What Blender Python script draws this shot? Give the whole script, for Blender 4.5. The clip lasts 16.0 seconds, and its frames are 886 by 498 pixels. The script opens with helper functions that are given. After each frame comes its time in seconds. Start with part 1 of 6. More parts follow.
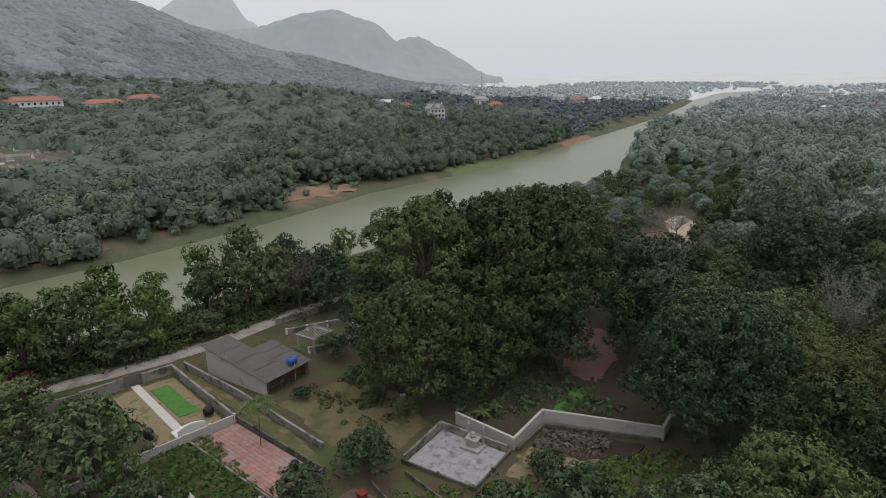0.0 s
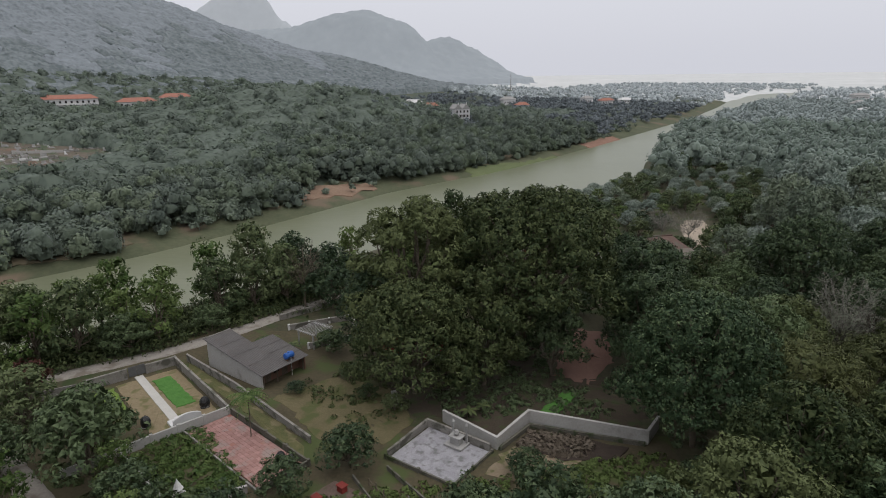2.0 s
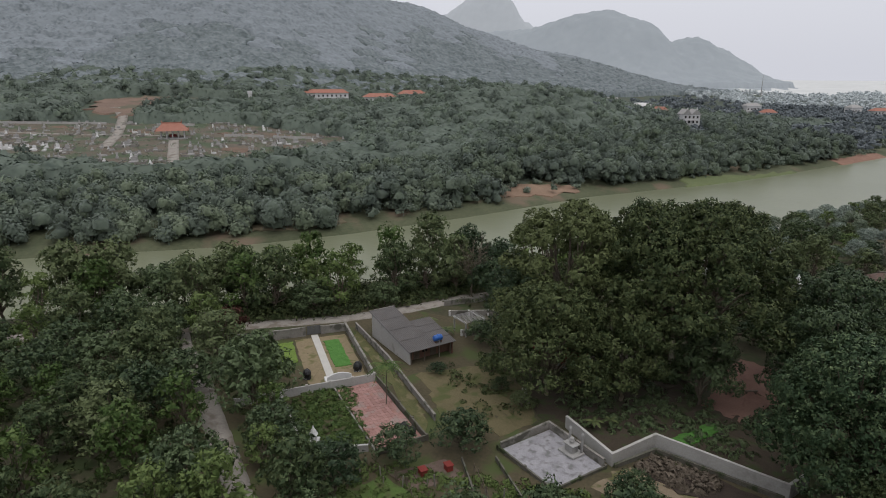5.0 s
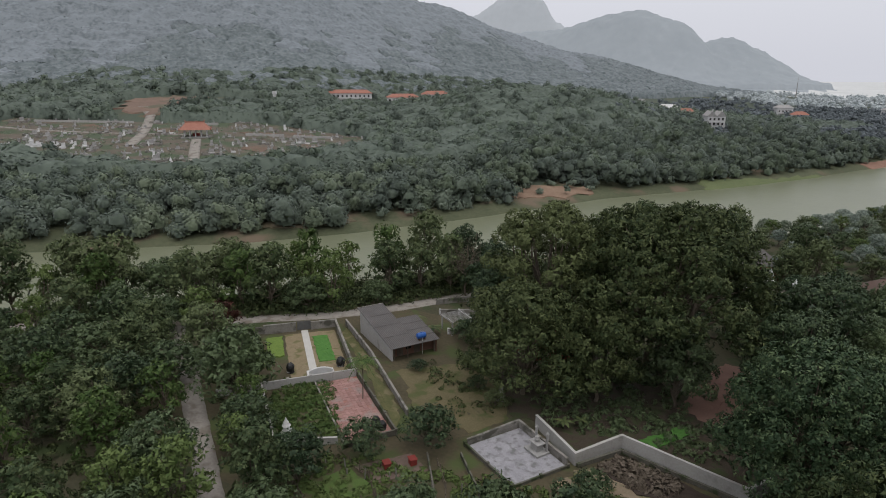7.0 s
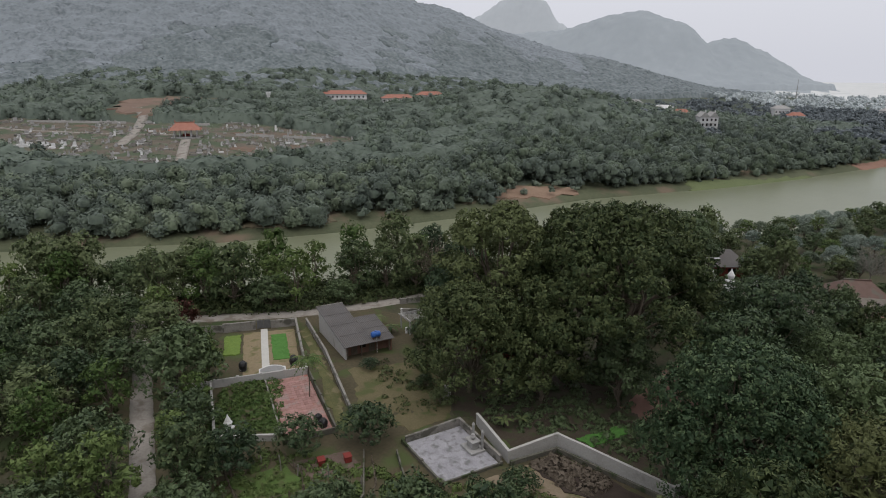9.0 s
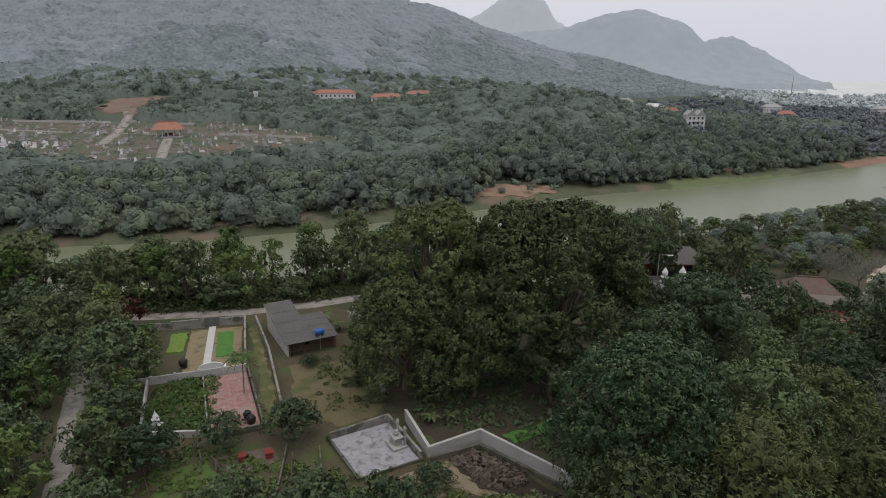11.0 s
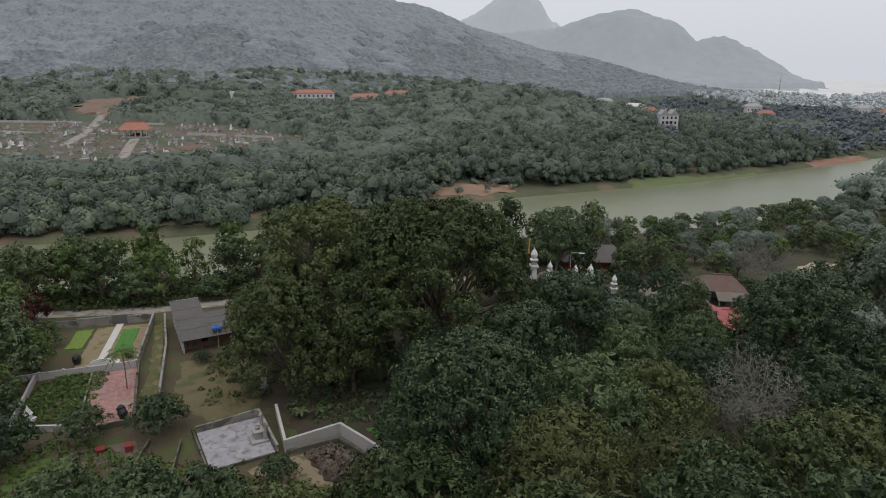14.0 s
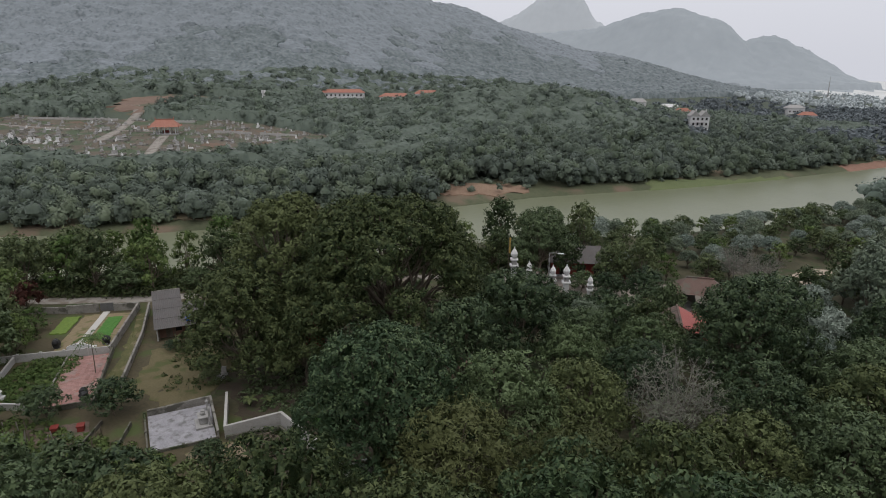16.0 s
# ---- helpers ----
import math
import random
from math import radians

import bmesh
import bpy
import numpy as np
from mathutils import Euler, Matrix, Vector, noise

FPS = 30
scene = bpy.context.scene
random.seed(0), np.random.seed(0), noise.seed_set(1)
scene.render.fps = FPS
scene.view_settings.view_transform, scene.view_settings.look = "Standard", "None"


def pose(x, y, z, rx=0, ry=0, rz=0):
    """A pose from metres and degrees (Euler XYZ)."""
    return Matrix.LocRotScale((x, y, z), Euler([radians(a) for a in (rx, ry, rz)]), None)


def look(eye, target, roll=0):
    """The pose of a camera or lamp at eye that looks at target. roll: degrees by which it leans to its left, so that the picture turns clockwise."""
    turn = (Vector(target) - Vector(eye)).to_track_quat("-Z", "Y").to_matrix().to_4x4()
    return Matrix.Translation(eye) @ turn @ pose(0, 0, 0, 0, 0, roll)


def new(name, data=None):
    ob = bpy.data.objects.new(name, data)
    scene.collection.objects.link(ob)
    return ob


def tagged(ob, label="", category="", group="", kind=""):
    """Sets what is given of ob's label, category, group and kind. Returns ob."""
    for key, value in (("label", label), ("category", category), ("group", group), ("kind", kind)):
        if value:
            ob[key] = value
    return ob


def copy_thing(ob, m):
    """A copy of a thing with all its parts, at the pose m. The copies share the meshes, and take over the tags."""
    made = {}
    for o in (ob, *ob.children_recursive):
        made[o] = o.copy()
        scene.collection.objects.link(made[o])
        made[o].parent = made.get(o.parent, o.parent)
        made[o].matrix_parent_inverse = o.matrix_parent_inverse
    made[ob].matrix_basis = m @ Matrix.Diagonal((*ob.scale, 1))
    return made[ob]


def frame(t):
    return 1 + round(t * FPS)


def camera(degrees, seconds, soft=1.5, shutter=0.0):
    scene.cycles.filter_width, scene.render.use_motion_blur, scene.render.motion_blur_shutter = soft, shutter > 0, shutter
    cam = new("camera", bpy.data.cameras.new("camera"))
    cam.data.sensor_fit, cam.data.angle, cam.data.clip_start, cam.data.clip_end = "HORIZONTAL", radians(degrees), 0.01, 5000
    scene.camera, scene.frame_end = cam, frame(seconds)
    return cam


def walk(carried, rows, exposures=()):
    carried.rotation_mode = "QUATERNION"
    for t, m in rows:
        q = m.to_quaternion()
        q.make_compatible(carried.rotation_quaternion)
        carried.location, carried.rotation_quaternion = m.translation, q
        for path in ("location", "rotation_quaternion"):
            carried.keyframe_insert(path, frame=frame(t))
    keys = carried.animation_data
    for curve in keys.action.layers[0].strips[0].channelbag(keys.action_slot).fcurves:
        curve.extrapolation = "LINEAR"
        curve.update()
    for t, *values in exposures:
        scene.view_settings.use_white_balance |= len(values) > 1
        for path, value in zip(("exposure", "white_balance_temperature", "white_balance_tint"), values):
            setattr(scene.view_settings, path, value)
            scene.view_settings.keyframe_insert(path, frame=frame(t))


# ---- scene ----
cam = camera(70.9, 16.0, 1.0)
PATH = [
    (0, (0.057, -0.593, 41.186), (-0.027, 1.329, 40.639), -0.9),
    (0.5, (1.231, -0.79, 41.26), (1.148, 1.132, 40.714), -0.8),
    (1, (2.385, -1.01, 41.352), (2.306, 0.912, 40.806), -0.8),
    (1.5, (3.612, -1.164, 41.402), (3.523, 0.757, 40.855), -0.8),
    (2, (4.915, -1.277, 41.401), (4.737, 0.639, 40.855), -0.7),
    (2.5, (6.465, -1.361, 41.412), (6.132, 0.535, 40.869), -0.6),
    (3, (7.991, -1.402, 41.454), (7.548, 0.472, 40.912), -0.4),
    (3.5, (9.552, -1.349, 41.508), (8.993, 0.493, 40.968), -0.4),
    (4, (11.115, -1.237, 41.535), (10.446, 0.568, 40.996), -0.2),
    (4.5, (12.683, -1.069, 41.524), (11.916, 0.698, 40.985), -0.0),
    (4.7, (13.354, -0.938, 41.522), (12.552, 0.812, 40.982), 0.1),
    (7, (21.029, 1.332, 41.665), (20.1, 3.019, 41.125), 0.3),
    (7.5, (22.718, 2.053, 41.696), (21.783, 3.737, 41.157), 0.3),
    (8, (24.457, 2.845, 41.719), (23.519, 4.527, 41.18), 0.3),
    (8.5, (26.239, 3.652, 41.731), (25.3, 5.334, 41.192), 0.3),
    (9, (28.138, 4.544, 41.714), (27.196, 6.224, 41.176), 0.3),
    (11.5, (38.384, 9.938, 41.407), (37.436, 11.614, 40.867), 0.1),
    (12, (40.804, 11.03, 41.443), (39.852, 12.704, 40.903), 0.1),
    (12.5, (43.254, 12.167, 41.48), (42.303, 13.842, 40.94), 0.1),
    (13, (45.76, 13.338, 41.493), (44.812, 15.014, 40.953), 0.1),
    (13.5, (48.393, 14.524, 41.485), (47.445, 16.201, 40.945), 0.1),
    (14, (51.076, 15.756, 41.494), (50.129, 17.433, 40.954), 0.1),
    (14.5, (53.733, 17.047, 41.501), (52.747, 18.701, 40.961), 0.1),
    (15, (56.469, 18.388, 41.462), (55.469, 20.034, 40.922), 0.1),
    (15.5, (59.147, 19.782, 41.411), (58.143, 21.425, 40.872), 0.1),
    (16, (61.856, 21.138, 41.348), (60.795, 22.745, 40.808), 0.2),
]
walk(cam, [(t, look(eye, target, roll)) for t, eye, target, roll in PATH])

# ---- light: an overcast, hazy day ----
world = bpy.data.worlds.new("overcast_sky")
scene.world = world
world.use_nodes = True
wn, wl = world.node_tree.nodes, world.node_tree.links
wn.clear()
w_out = wn.new("ShaderNodeOutputWorld")
w_sky = wn.new("ShaderNodeTexSky")
w_sky.sky_type = "NISHITA"
w_sky.sun_disc = False
w_sky.sun_elevation, w_sky.sun_rotation = radians(76), radians(135)
w_sky.dust_density, w_sky.air_density = 6.0, 1.5
w_grey = wn.new("ShaderNodeHueSaturation")
w_grey.inputs["Saturation"].default_value = 0.25
w_bg = wn.new("ShaderNodeBackground")
w_bg.inputs["Strength"].default_value = 0.03
w_cloud = wn.new("ShaderNodeBackground")
w_cloud.inputs["Color"].default_value = (0.648, 0.66, 0.728, 1)
w_cloud.inputs["Strength"].default_value = 0.95
w_add = wn.new("ShaderNodeAddShader")
wl.new(w_sky.outputs[0], w_grey.inputs["Color"])
wl.new(w_grey.outputs[0], w_bg.inputs["Color"])
wl.new(w_bg.outputs[0], w_add.inputs[0])
wl.new(w_cloud.outputs[0], w_add.inputs[1])
wl.new(w_add.outputs[0], w_out.inputs["Surface"])
sun = new("sun", bpy.data.lights.new("sun", "SUN"))
sun.data.energy, sun.data.angle, sun.data.color = 1.25, radians(85), (1.0, 0.97, 0.92)
sun.matrix_world = look((25, 35, 140), (0, 60, 0))


# ---- materials ----
def rgba(c, tone=1.0):
    return (c[0] * tone, c[1] * tone, c[2] * tone, 1)


TONE = 0.76


def surface(name, low, high, scale=1.0, rough=0.85, bump=0.3, fine=12.0, island=0.0, thing=0.0, sheen=0.0, spec=0.3,
            metal=0.0, spots=None, spot_scale=0.6, spot_edge=(0.52, 0.62), stretch=None, ends=(0.3, 0.7)):
    """A weathered surface: two colours mixed at two scales, a bump, and stains of a third colour."""
    m = bpy.data.materials.new(name)
    m.use_nodes = True
    n, l = m.node_tree.nodes, m.node_tree.links
    b = n["Principled BSDF"]
    co = n.new("ShaderNodeNewGeometry")
    pos = co.outputs["Position"]
    if stretch:
        mp = n.new("ShaderNodeMapping")
        mp.inputs["Scale"].default_value = stretch
        l.new(pos, mp.inputs["Vector"])
        pos = mp.outputs[0]
    big, small = n.new("ShaderNodeTexNoise"), n.new("ShaderNodeTexNoise")
    big.inputs["Scale"].default_value, small.inputs["Scale"].default_value = scale, scale * fine
    big.inputs["Detail"].default_value, small.inputs["Detail"].default_value = 5, 3
    l.new(pos, big.inputs["Vector"])
    l.new(pos, small.inputs["Vector"])
    mix = n.new("ShaderNodeMath")
    mix.operation = "MULTIPLY_ADD"
    mix.inputs[1].default_value = 0.55
    l.new(small.outputs[0], mix.inputs[0])
    half = n.new("ShaderNodeMath")
    half.operation = "MULTIPLY"
    half.inputs[1].default_value = 0.45
    l.new(big.outputs[0], half.inputs[0])
    l.new(half.outputs[0], mix.inputs[2])
    fac = mix.outputs[0]
    for amount, node, sock in ((island, co, "Random Per Island"), (thing, None, "Random")):
        if amount:
            if node is None:
                node = n.new("ShaderNodeObjectInfo")
            a = n.new("ShaderNodeMath")
            a.operation = "MULTIPLY_ADD"
            a.inputs[1].default_value = amount
            l.new(node.outputs[sock], a.inputs[0])
            sub = n.new("ShaderNodeMath")
            sub.operation = "SUBTRACT"
            sub.inputs[1].default_value = amount / 2
            l.new(fac, sub.inputs[0])
            l.new(sub.outputs[0], a.inputs[2])
            fac = a.outputs[0]
    ramp = n.new("ShaderNodeValToRGB")
    ramp.color_ramp.elements[0].position, ramp.color_ramp.elements[1].position = ends
    ramp.color_ramp.elements[0].color, ramp.color_ramp.elements[1].color = rgba(low, TONE), rgba(high, TONE)
    l.new(fac, ramp.inputs[0])
    colour = ramp.outputs[0]
    if spots:
        patch = n.new("ShaderNodeTexNoise")
        patch.inputs["Scale"].default_value = spot_scale
        patch.inputs["Detail"].default_value = 6
        l.new(pos, patch.inputs["Vector"])
        edge = n.new("ShaderNodeMapRange")
        edge.inputs[1].default_value, edge.inputs[2].default_value = spot_edge
        l.new(patch.outputs[0], edge.inputs[0])
        blend = n.new("ShaderNodeMix")
        blend.data_type = "RGBA"
        l.new(edge.outputs[0], blend.inputs[0])
        l.new(colour, blend.inputs[6])
        blend.inputs[7].default_value = rgba(spots, TONE)
        colour = blend.outputs[2]
    l.new(colour, b.inputs["Base Color"])
    b.inputs["Roughness"].default_value, b.inputs["Metallic"].default_value = rough, metal
    b.inputs["Specular IOR Level"].default_value = spec
    # a pale blue sheen, set on far materials as a stand-in for haze
    if sheen:
        b.inputs["Sheen Weight"].default_value, b.inputs["Sheen Roughness"].default_value = sheen, 0.7
        b.inputs["Sheen Tint"].default_value = (0.86, 0.93, 1.0, 1)
    if bump:
        bp = n.new("ShaderNodeBump")
        bp.inputs["Strength"].default_value, bp.inputs["Distance"].default_value = bump, 0.05
        l.new(small.outputs[0], bp.inputs["Height"])
        l.new(bp.outputs[0], b.inputs["Normal"])
    return m


def leaves(name, low, high, sheen=0.0, spec=0.12, rough=0.6, scale=0.4, island=0.22, ends=(0.32, 0.66)):
    return surface(name, low, high, scale, rough, 0.0, 4.0, island=island, thing=0.32, sheen=sheen, spec=spec, ends=ends)


LEAF_DARK = leaves("dark_green_leaves", (0.026, 0.048, 0.022), (0.102, 0.140, 0.064), spec=0.18, rough=0.55)
LEAF_RIVERSIDE = leaves("riverside_leaves", (0.042, 0.066, 0.028), (0.135, 0.165, 0.075))
LEAF_MID = leaves("green_leaves", (0.026, 0.043, 0.016), (0.112, 0.134, 0.054))
LEAF_LIGHT = leaves("light_green_leaves", (0.052, 0.092, 0.024), (0.128, 0.172, 0.056))
LEAF_ROSETTE = leaves("grey_green_rosettes", (0.026, 0.050, 0.020), (0.112, 0.154, 0.068), spec=0.16, rough=0.55)
LEAF_DOME = leaves("pale_dome_rosettes", (0.032, 0.060, 0.026), (0.156, 0.208, 0.094), spec=0.18)
LEAF_OLIVE = leaves("olive_feathery_leaves", (0.040, 0.053, 0.018), (0.100, 0.112, 0.044))
LEAF_RED = leaves("dark_red_leaves", (0.055, 0.022, 0.017), (0.11, 0.045, 0.034))
# far-bank species tones, with haze put into the colour: paler and bluer
LEAF_BAMBOO_HAZED = leaves("hazed_bamboo_leaves", (0.066, 0.091, 0.064), (0.148, 0.182, 0.128), 0.1, scale=0.07, island=0.08)
LEAF_BANK_PALE_HAZED = leaves("hazed_pale_bank_leaves", (0.090, 0.121, 0.074), (0.178, 0.217, 0.138), 0.1, scale=0.07, island=0.08)
LEAF_BANK_DEEP_HAZED = leaves("hazed_deep_bank_leaves", (0.056, 0.077, 0.060), (0.118, 0.148, 0.110), 0.1, scale=0.07, island=0.08)
# downstream leaves, paler with distance: haze as base colour
LEAF_NEAR_BANK_HAZED = leaves("hazed_near_bank_leaves", (0.150, 0.195, 0.152), (0.268, 0.316, 0.256), 0.15, scale=0.06, island=0.08)
LEAF_BEND_HAZED = leaves("hazed_river_bend_leaves", (0.25, 0.295, 0.275), (0.345, 0.388, 0.365), 0.2, scale=0.03, island=0.06)
# foothill greens with a blue shift painted in as thin haze
LEAF_FOOT_HAZED = leaves("hazed_foothill_leaves", (0.054, 0.074, 0.062), (0.134, 0.164, 0.132), scale=0.06, island=0.1, ends=(0.36, 0.62))
LEAF_FOOT_PALE_HAZED = leaves("hazed_pale_foothill_leaves", (0.080, 0.112, 0.082), (0.178, 0.218, 0.160), 0.05, scale=0.06, island=0.1)
# hill leaves: aerial haze painted in as pale blue-grey base colour
LEAF_HILL_HAZED = leaves("hazed_plantation_leaves", (0.086, 0.103, 0.110), (0.206, 0.231, 0.246), 0.15, scale=0.09, island=0.05, ends=(0.36, 0.62))
LEAF_HILL_LOW_HAZED = leaves("hazed_lower_plantation_leaves", (0.076, 0.097, 0.098), (0.194, 0.221, 0.224), 0.12, scale=0.08, island=0.06, ends=(0.36, 0.62))
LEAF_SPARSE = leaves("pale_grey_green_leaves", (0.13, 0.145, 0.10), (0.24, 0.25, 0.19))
# farthest leaves, near-grey: thick haze painted as colour and sheen
LEAF_FAR_HAZED = leaves("hazed_far_leaves", (0.30, 0.335, 0.325), (0.37, 0.405, 0.40), 0.5, scale=0.02)
BARK = surface("grey_brown_bark", (0.09, 0.07, 0.05), (0.22, 0.18, 0.14), 1.5, 0.9, 0.6)
BARK_PALE = surface("pale_grey_bark", (0.16, 0.145, 0.125), (0.32, 0.30, 0.265), 1.5, 0.9, 0.5)
SOIL = surface("dry_grass_and_soil", (0.058, 0.052, 0.028), (0.112, 0.090, 0.053), 0.25, 0.95, 0.5, 9, spots=(0.075, 0.095, 0.032), spot_scale=0.22)
GROVE_FLOOR = surface("weedy_dark_soil", (0.045, 0.045, 0.025), (0.10, 0.09, 0.052), 0.2, 0.95, 0.5, 9, spots=(0.045, 0.065, 0.022), spot_scale=0.3)
WOOD_FLOOR = surface("green_wood_floor", (0.065, 0.083, 0.06), (0.10, 0.12, 0.085), 0.08, 0.95, 0.5, 9, spots=(0.12, 0.105, 0.06), spot_scale=0.07, spot_edge=(0.6, 0.7))
BANK_GRASS = surface("bank_grass_and_mud", (0.065, 0.08, 0.042), (0.125, 0.13, 0.075), 0.1, 0.95, 0.5, 9, spots=(0.17, 0.13, 0.09), spot_scale=0.06, spot_edge=(0.56, 0.66))
# hillside floor, paled the same way so that it looks hazy
HILL_FLOOR_HAZED = surface("hazed_wooded_hillside", (0.215, 0.262, 0.260), (0.260, 0.305, 0.300), 0.03, 0.95, 0.3, 9, sheen=0.05)


def far_haze_glow(name, low, high, glow, strength):
    """The far distance: a pale backdrop whose emission stands in for bright haze."""
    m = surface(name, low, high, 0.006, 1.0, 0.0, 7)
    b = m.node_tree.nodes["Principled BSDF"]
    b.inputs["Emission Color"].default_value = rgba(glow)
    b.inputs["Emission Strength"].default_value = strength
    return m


# ridge, peaks and plain emit a grey glow in place of haze
FAR_RIDGE = far_haze_glow("glowing_far_ridge_backdrop", (0.12, 0.14, 0.15), (0.17, 0.19, 0.20), (0.62, 0.66, 0.72), 0.30)
FAR_PEAKS = far_haze_glow("glowing_farthest_peak_backdrop", (0.12, 0.14, 0.15), (0.17, 0.19, 0.20), (0.66, 0.68, 0.73), 0.42)
FAR_PLAIN = far_haze_glow("glowing_far_plain_backdrop", (0.20, 0.21, 0.20), (0.42, 0.42, 0.41), (0.70, 0.70, 0.72), 0.42)
CONCRETE = surface("grey_render", (0.20, 0.185, 0.165), (0.34, 0.32, 0.29), 0.5, 0.9, 0.3, spots=(0.12, 0.115, 0.095), spot_scale=0.7)
WHITEWASH = surface("whitewashed_render", (0.40, 0.385, 0.36), (0.52, 0.505, 0.48), 0.4, 0.9, 0.2, spots=(0.27, 0.255, 0.23), spot_scale=0.5, spot_edge=(0.6, 0.75))
PAVING = surface("cracked_grey_screed", (0.24, 0.23, 0.25), (0.45, 0.44, 0.46), 0.9, 0.85, 0.4, 9, spots=(0.19, 0.185, 0.185), spot_scale=1.3, spot_edge=(0.5, 0.68))
RED_TILE = surface("red_clay_paving", (0.30, 0.125, 0.10), (0.43, 0.20, 0.165), 0.5, 0.85, 0.3, spots=(0.35, 0.22, 0.18), spot_scale=0.4)
ROOF_GREY = surface("weathered_grey_roof_sheet", (0.085, 0.078, 0.075), (0.145, 0.135, 0.13), 0.5, 0.8, 0.3, spots=(0.115, 0.10, 0.092), spot_scale=0.9, spot_edge=(0.5, 0.75))
ROAD = surface("pale_concrete_road", (0.25, 0.225, 0.20), (0.37, 0.34, 0.30), 0.3, 0.9, 0.2, spots=(0.20, 0.17, 0.14), spot_scale=0.35)
SAND = surface("pale_sand", (0.36, 0.30, 0.23), (0.50, 0.42, 0.33), 0.2, 0.95, 0.3)
RED_EARTH = surface("red_earth", (0.22, 0.12, 0.085), (0.33, 0.20, 0.145), 0.2, 0.95, 0.4)
LAWN = surface("bright_seedling_green", (0.05, 0.15, 0.025), (0.10, 0.24, 0.05), 1.5, 0.9, 0.4)
WHITE = surface("white_paint", (0.62, 0.61, 0.60), (0.76, 0.75, 0.74), 0.8, 0.7, 0.1)
BLACK = surface("black_plastic_sheet", (0.010, 0.010, 0.011), (0.03, 0.03, 0.03), 2.0, 0.45, 0.4)
BLUE = surface("blue_plastic", (0.025, 0.10, 0.38), (0.05, 0.16, 0.48), 1.0, 0.4, 0.05)
RED_PAINT = surface("dark_red_paint", (0.17, 0.025, 0.02), (0.27, 0.045, 0.035), 0.8, 0.7, 0.15)
RED_ROOF = surface("orange_red_roof_tiles", (0.30, 0.12, 0.085), (0.42, 0.20, 0.145), 0.6, 0.8, 0.3)
RED_SHEET = surface("faded_red_roof_sheet", (0.32, 0.085, 0.075), (0.43, 0.14, 0.12), 0.5, 0.7, 0.1)
BRICK = surface("bare_brick", (0.17, 0.09, 0.065), (0.28, 0.16, 0.115), 1.2, 0.9, 0.4)
GREEN_SHEET = surface("grey_green_roof_sheet", (0.15, 0.19, 0.18), (0.24, 0.28, 0.27), 0.5, 0.6, 0.1)
DARK = surface("dark_interior", (0.015, 0.014, 0.013), (0.03, 0.028, 0.026), 1.0, 0.9, 0.0)
MOSSY = surface("mossy_dark_render", (0.085, 0.082, 0.065), (0.20, 0.185, 0.155), 0.9, 0.95, 0.4, spots=(0.06, 0.075, 0.035), spot_scale=0.8)
RUBBLE = surface("brick_rubble", (0.10, 0.068, 0.055), (0.20, 0.145, 0.12), 1.2, 0.95, 0.6, spots=(0.09, 0.095, 0.05), spot_scale=0.7)
STONE = surface("grey_stone", (0.26, 0.25, 0.24), (0.48, 0.47, 0.45), 1.0, 0.9, 0.3)


def water_material():
    m = surface("silty_green_water", (0.185, 0.20, 0.125), (0.215, 0.226, 0.148), 0.02, 0.3, 0.0, 6, spec=0.35)
    n, l = m.node_tree.nodes, m.node_tree.links
    b = n["Principled BSDF"]
    b.inputs["IOR"].default_value = 1.33
    co = n.new("ShaderNodeNewGeometry")
    mp = n.new("ShaderNodeMapping")
    mp.inputs["Rotation"].default_value = (0, 0, radians(50))
    mp.inputs["Scale"].default_value = (0.25, 0.9, 1)
    wv = n.new("ShaderNodeTexNoise")
    wv.inputs["Scale"].default_value, wv.inputs["Detail"].default_value = 0.8, 4
    bp = n.new("ShaderNodeBump")
    bp.inputs["Strength"].default_value, bp.inputs["Distance"].default_value = 0.25, 0.15
    l.new(co.outputs["Position"], mp.inputs["Vector"])
    l.new(mp.outputs[0], wv.inputs["Vector"])
    l.new(wv.outputs[0], bp.inputs["Height"])
    l.new(bp.outputs[0], b.inputs["Normal"])
    return m


WATER = water_material()

# ---- builders ----
rng = np.random.default_rng(7)


def fast_mesh(name, verts, faces, material, smooth=False):
    """A mesh from numpy arrays of corners and of faces that all have as many corners."""
    verts, faces = np.asarray(verts, np.float32), np.asarray(faces, np.int32)
    me = bpy.data.meshes.new(name)
    me.vertices.add(len(verts))
    me.vertices.foreach_set("co", verts.ravel())
    k = faces.shape[1]
    me.loops.add(faces.size)
    me.loops.foreach_set("vertex_index", faces.ravel())
    me.polygons.add(len(faces))
    me.polygons.foreach_set("loop_start", np.arange(0, faces.size, k, dtype=np.int32))
    if smooth:
        me.polygons.foreach_set("use_smooth", np.ones(len(faces), bool))
    me.update(calc_edges=True)
    me.materials.append(material)
    return me


def part(name, bm, material, parent, label=""):
    """One mesh object of a bmesh (or of a finished mesh) under a thing or a part."""
    if isinstance(bm, bmesh.types.BMesh):
        me = bpy.data.meshes.new(name)
        bmesh.ops.recalc_face_normals(bm, faces=bm.faces)
        bm.to_mesh(me)
        bm.free()
        me.materials.append(material)
    else:
        me = bm
    ob = new(name, me)
    ob.parent = parent
    return tagged(ob, label)


def thing(name, x, y, z, turn, label, category, group="", kind=""):
    ob = new(name)
    ob.matrix_basis = pose(x, y, z, 0, 0, turn)
    ob.empty_display_size = 0.3
    return tagged(ob, label, category, group, kind)


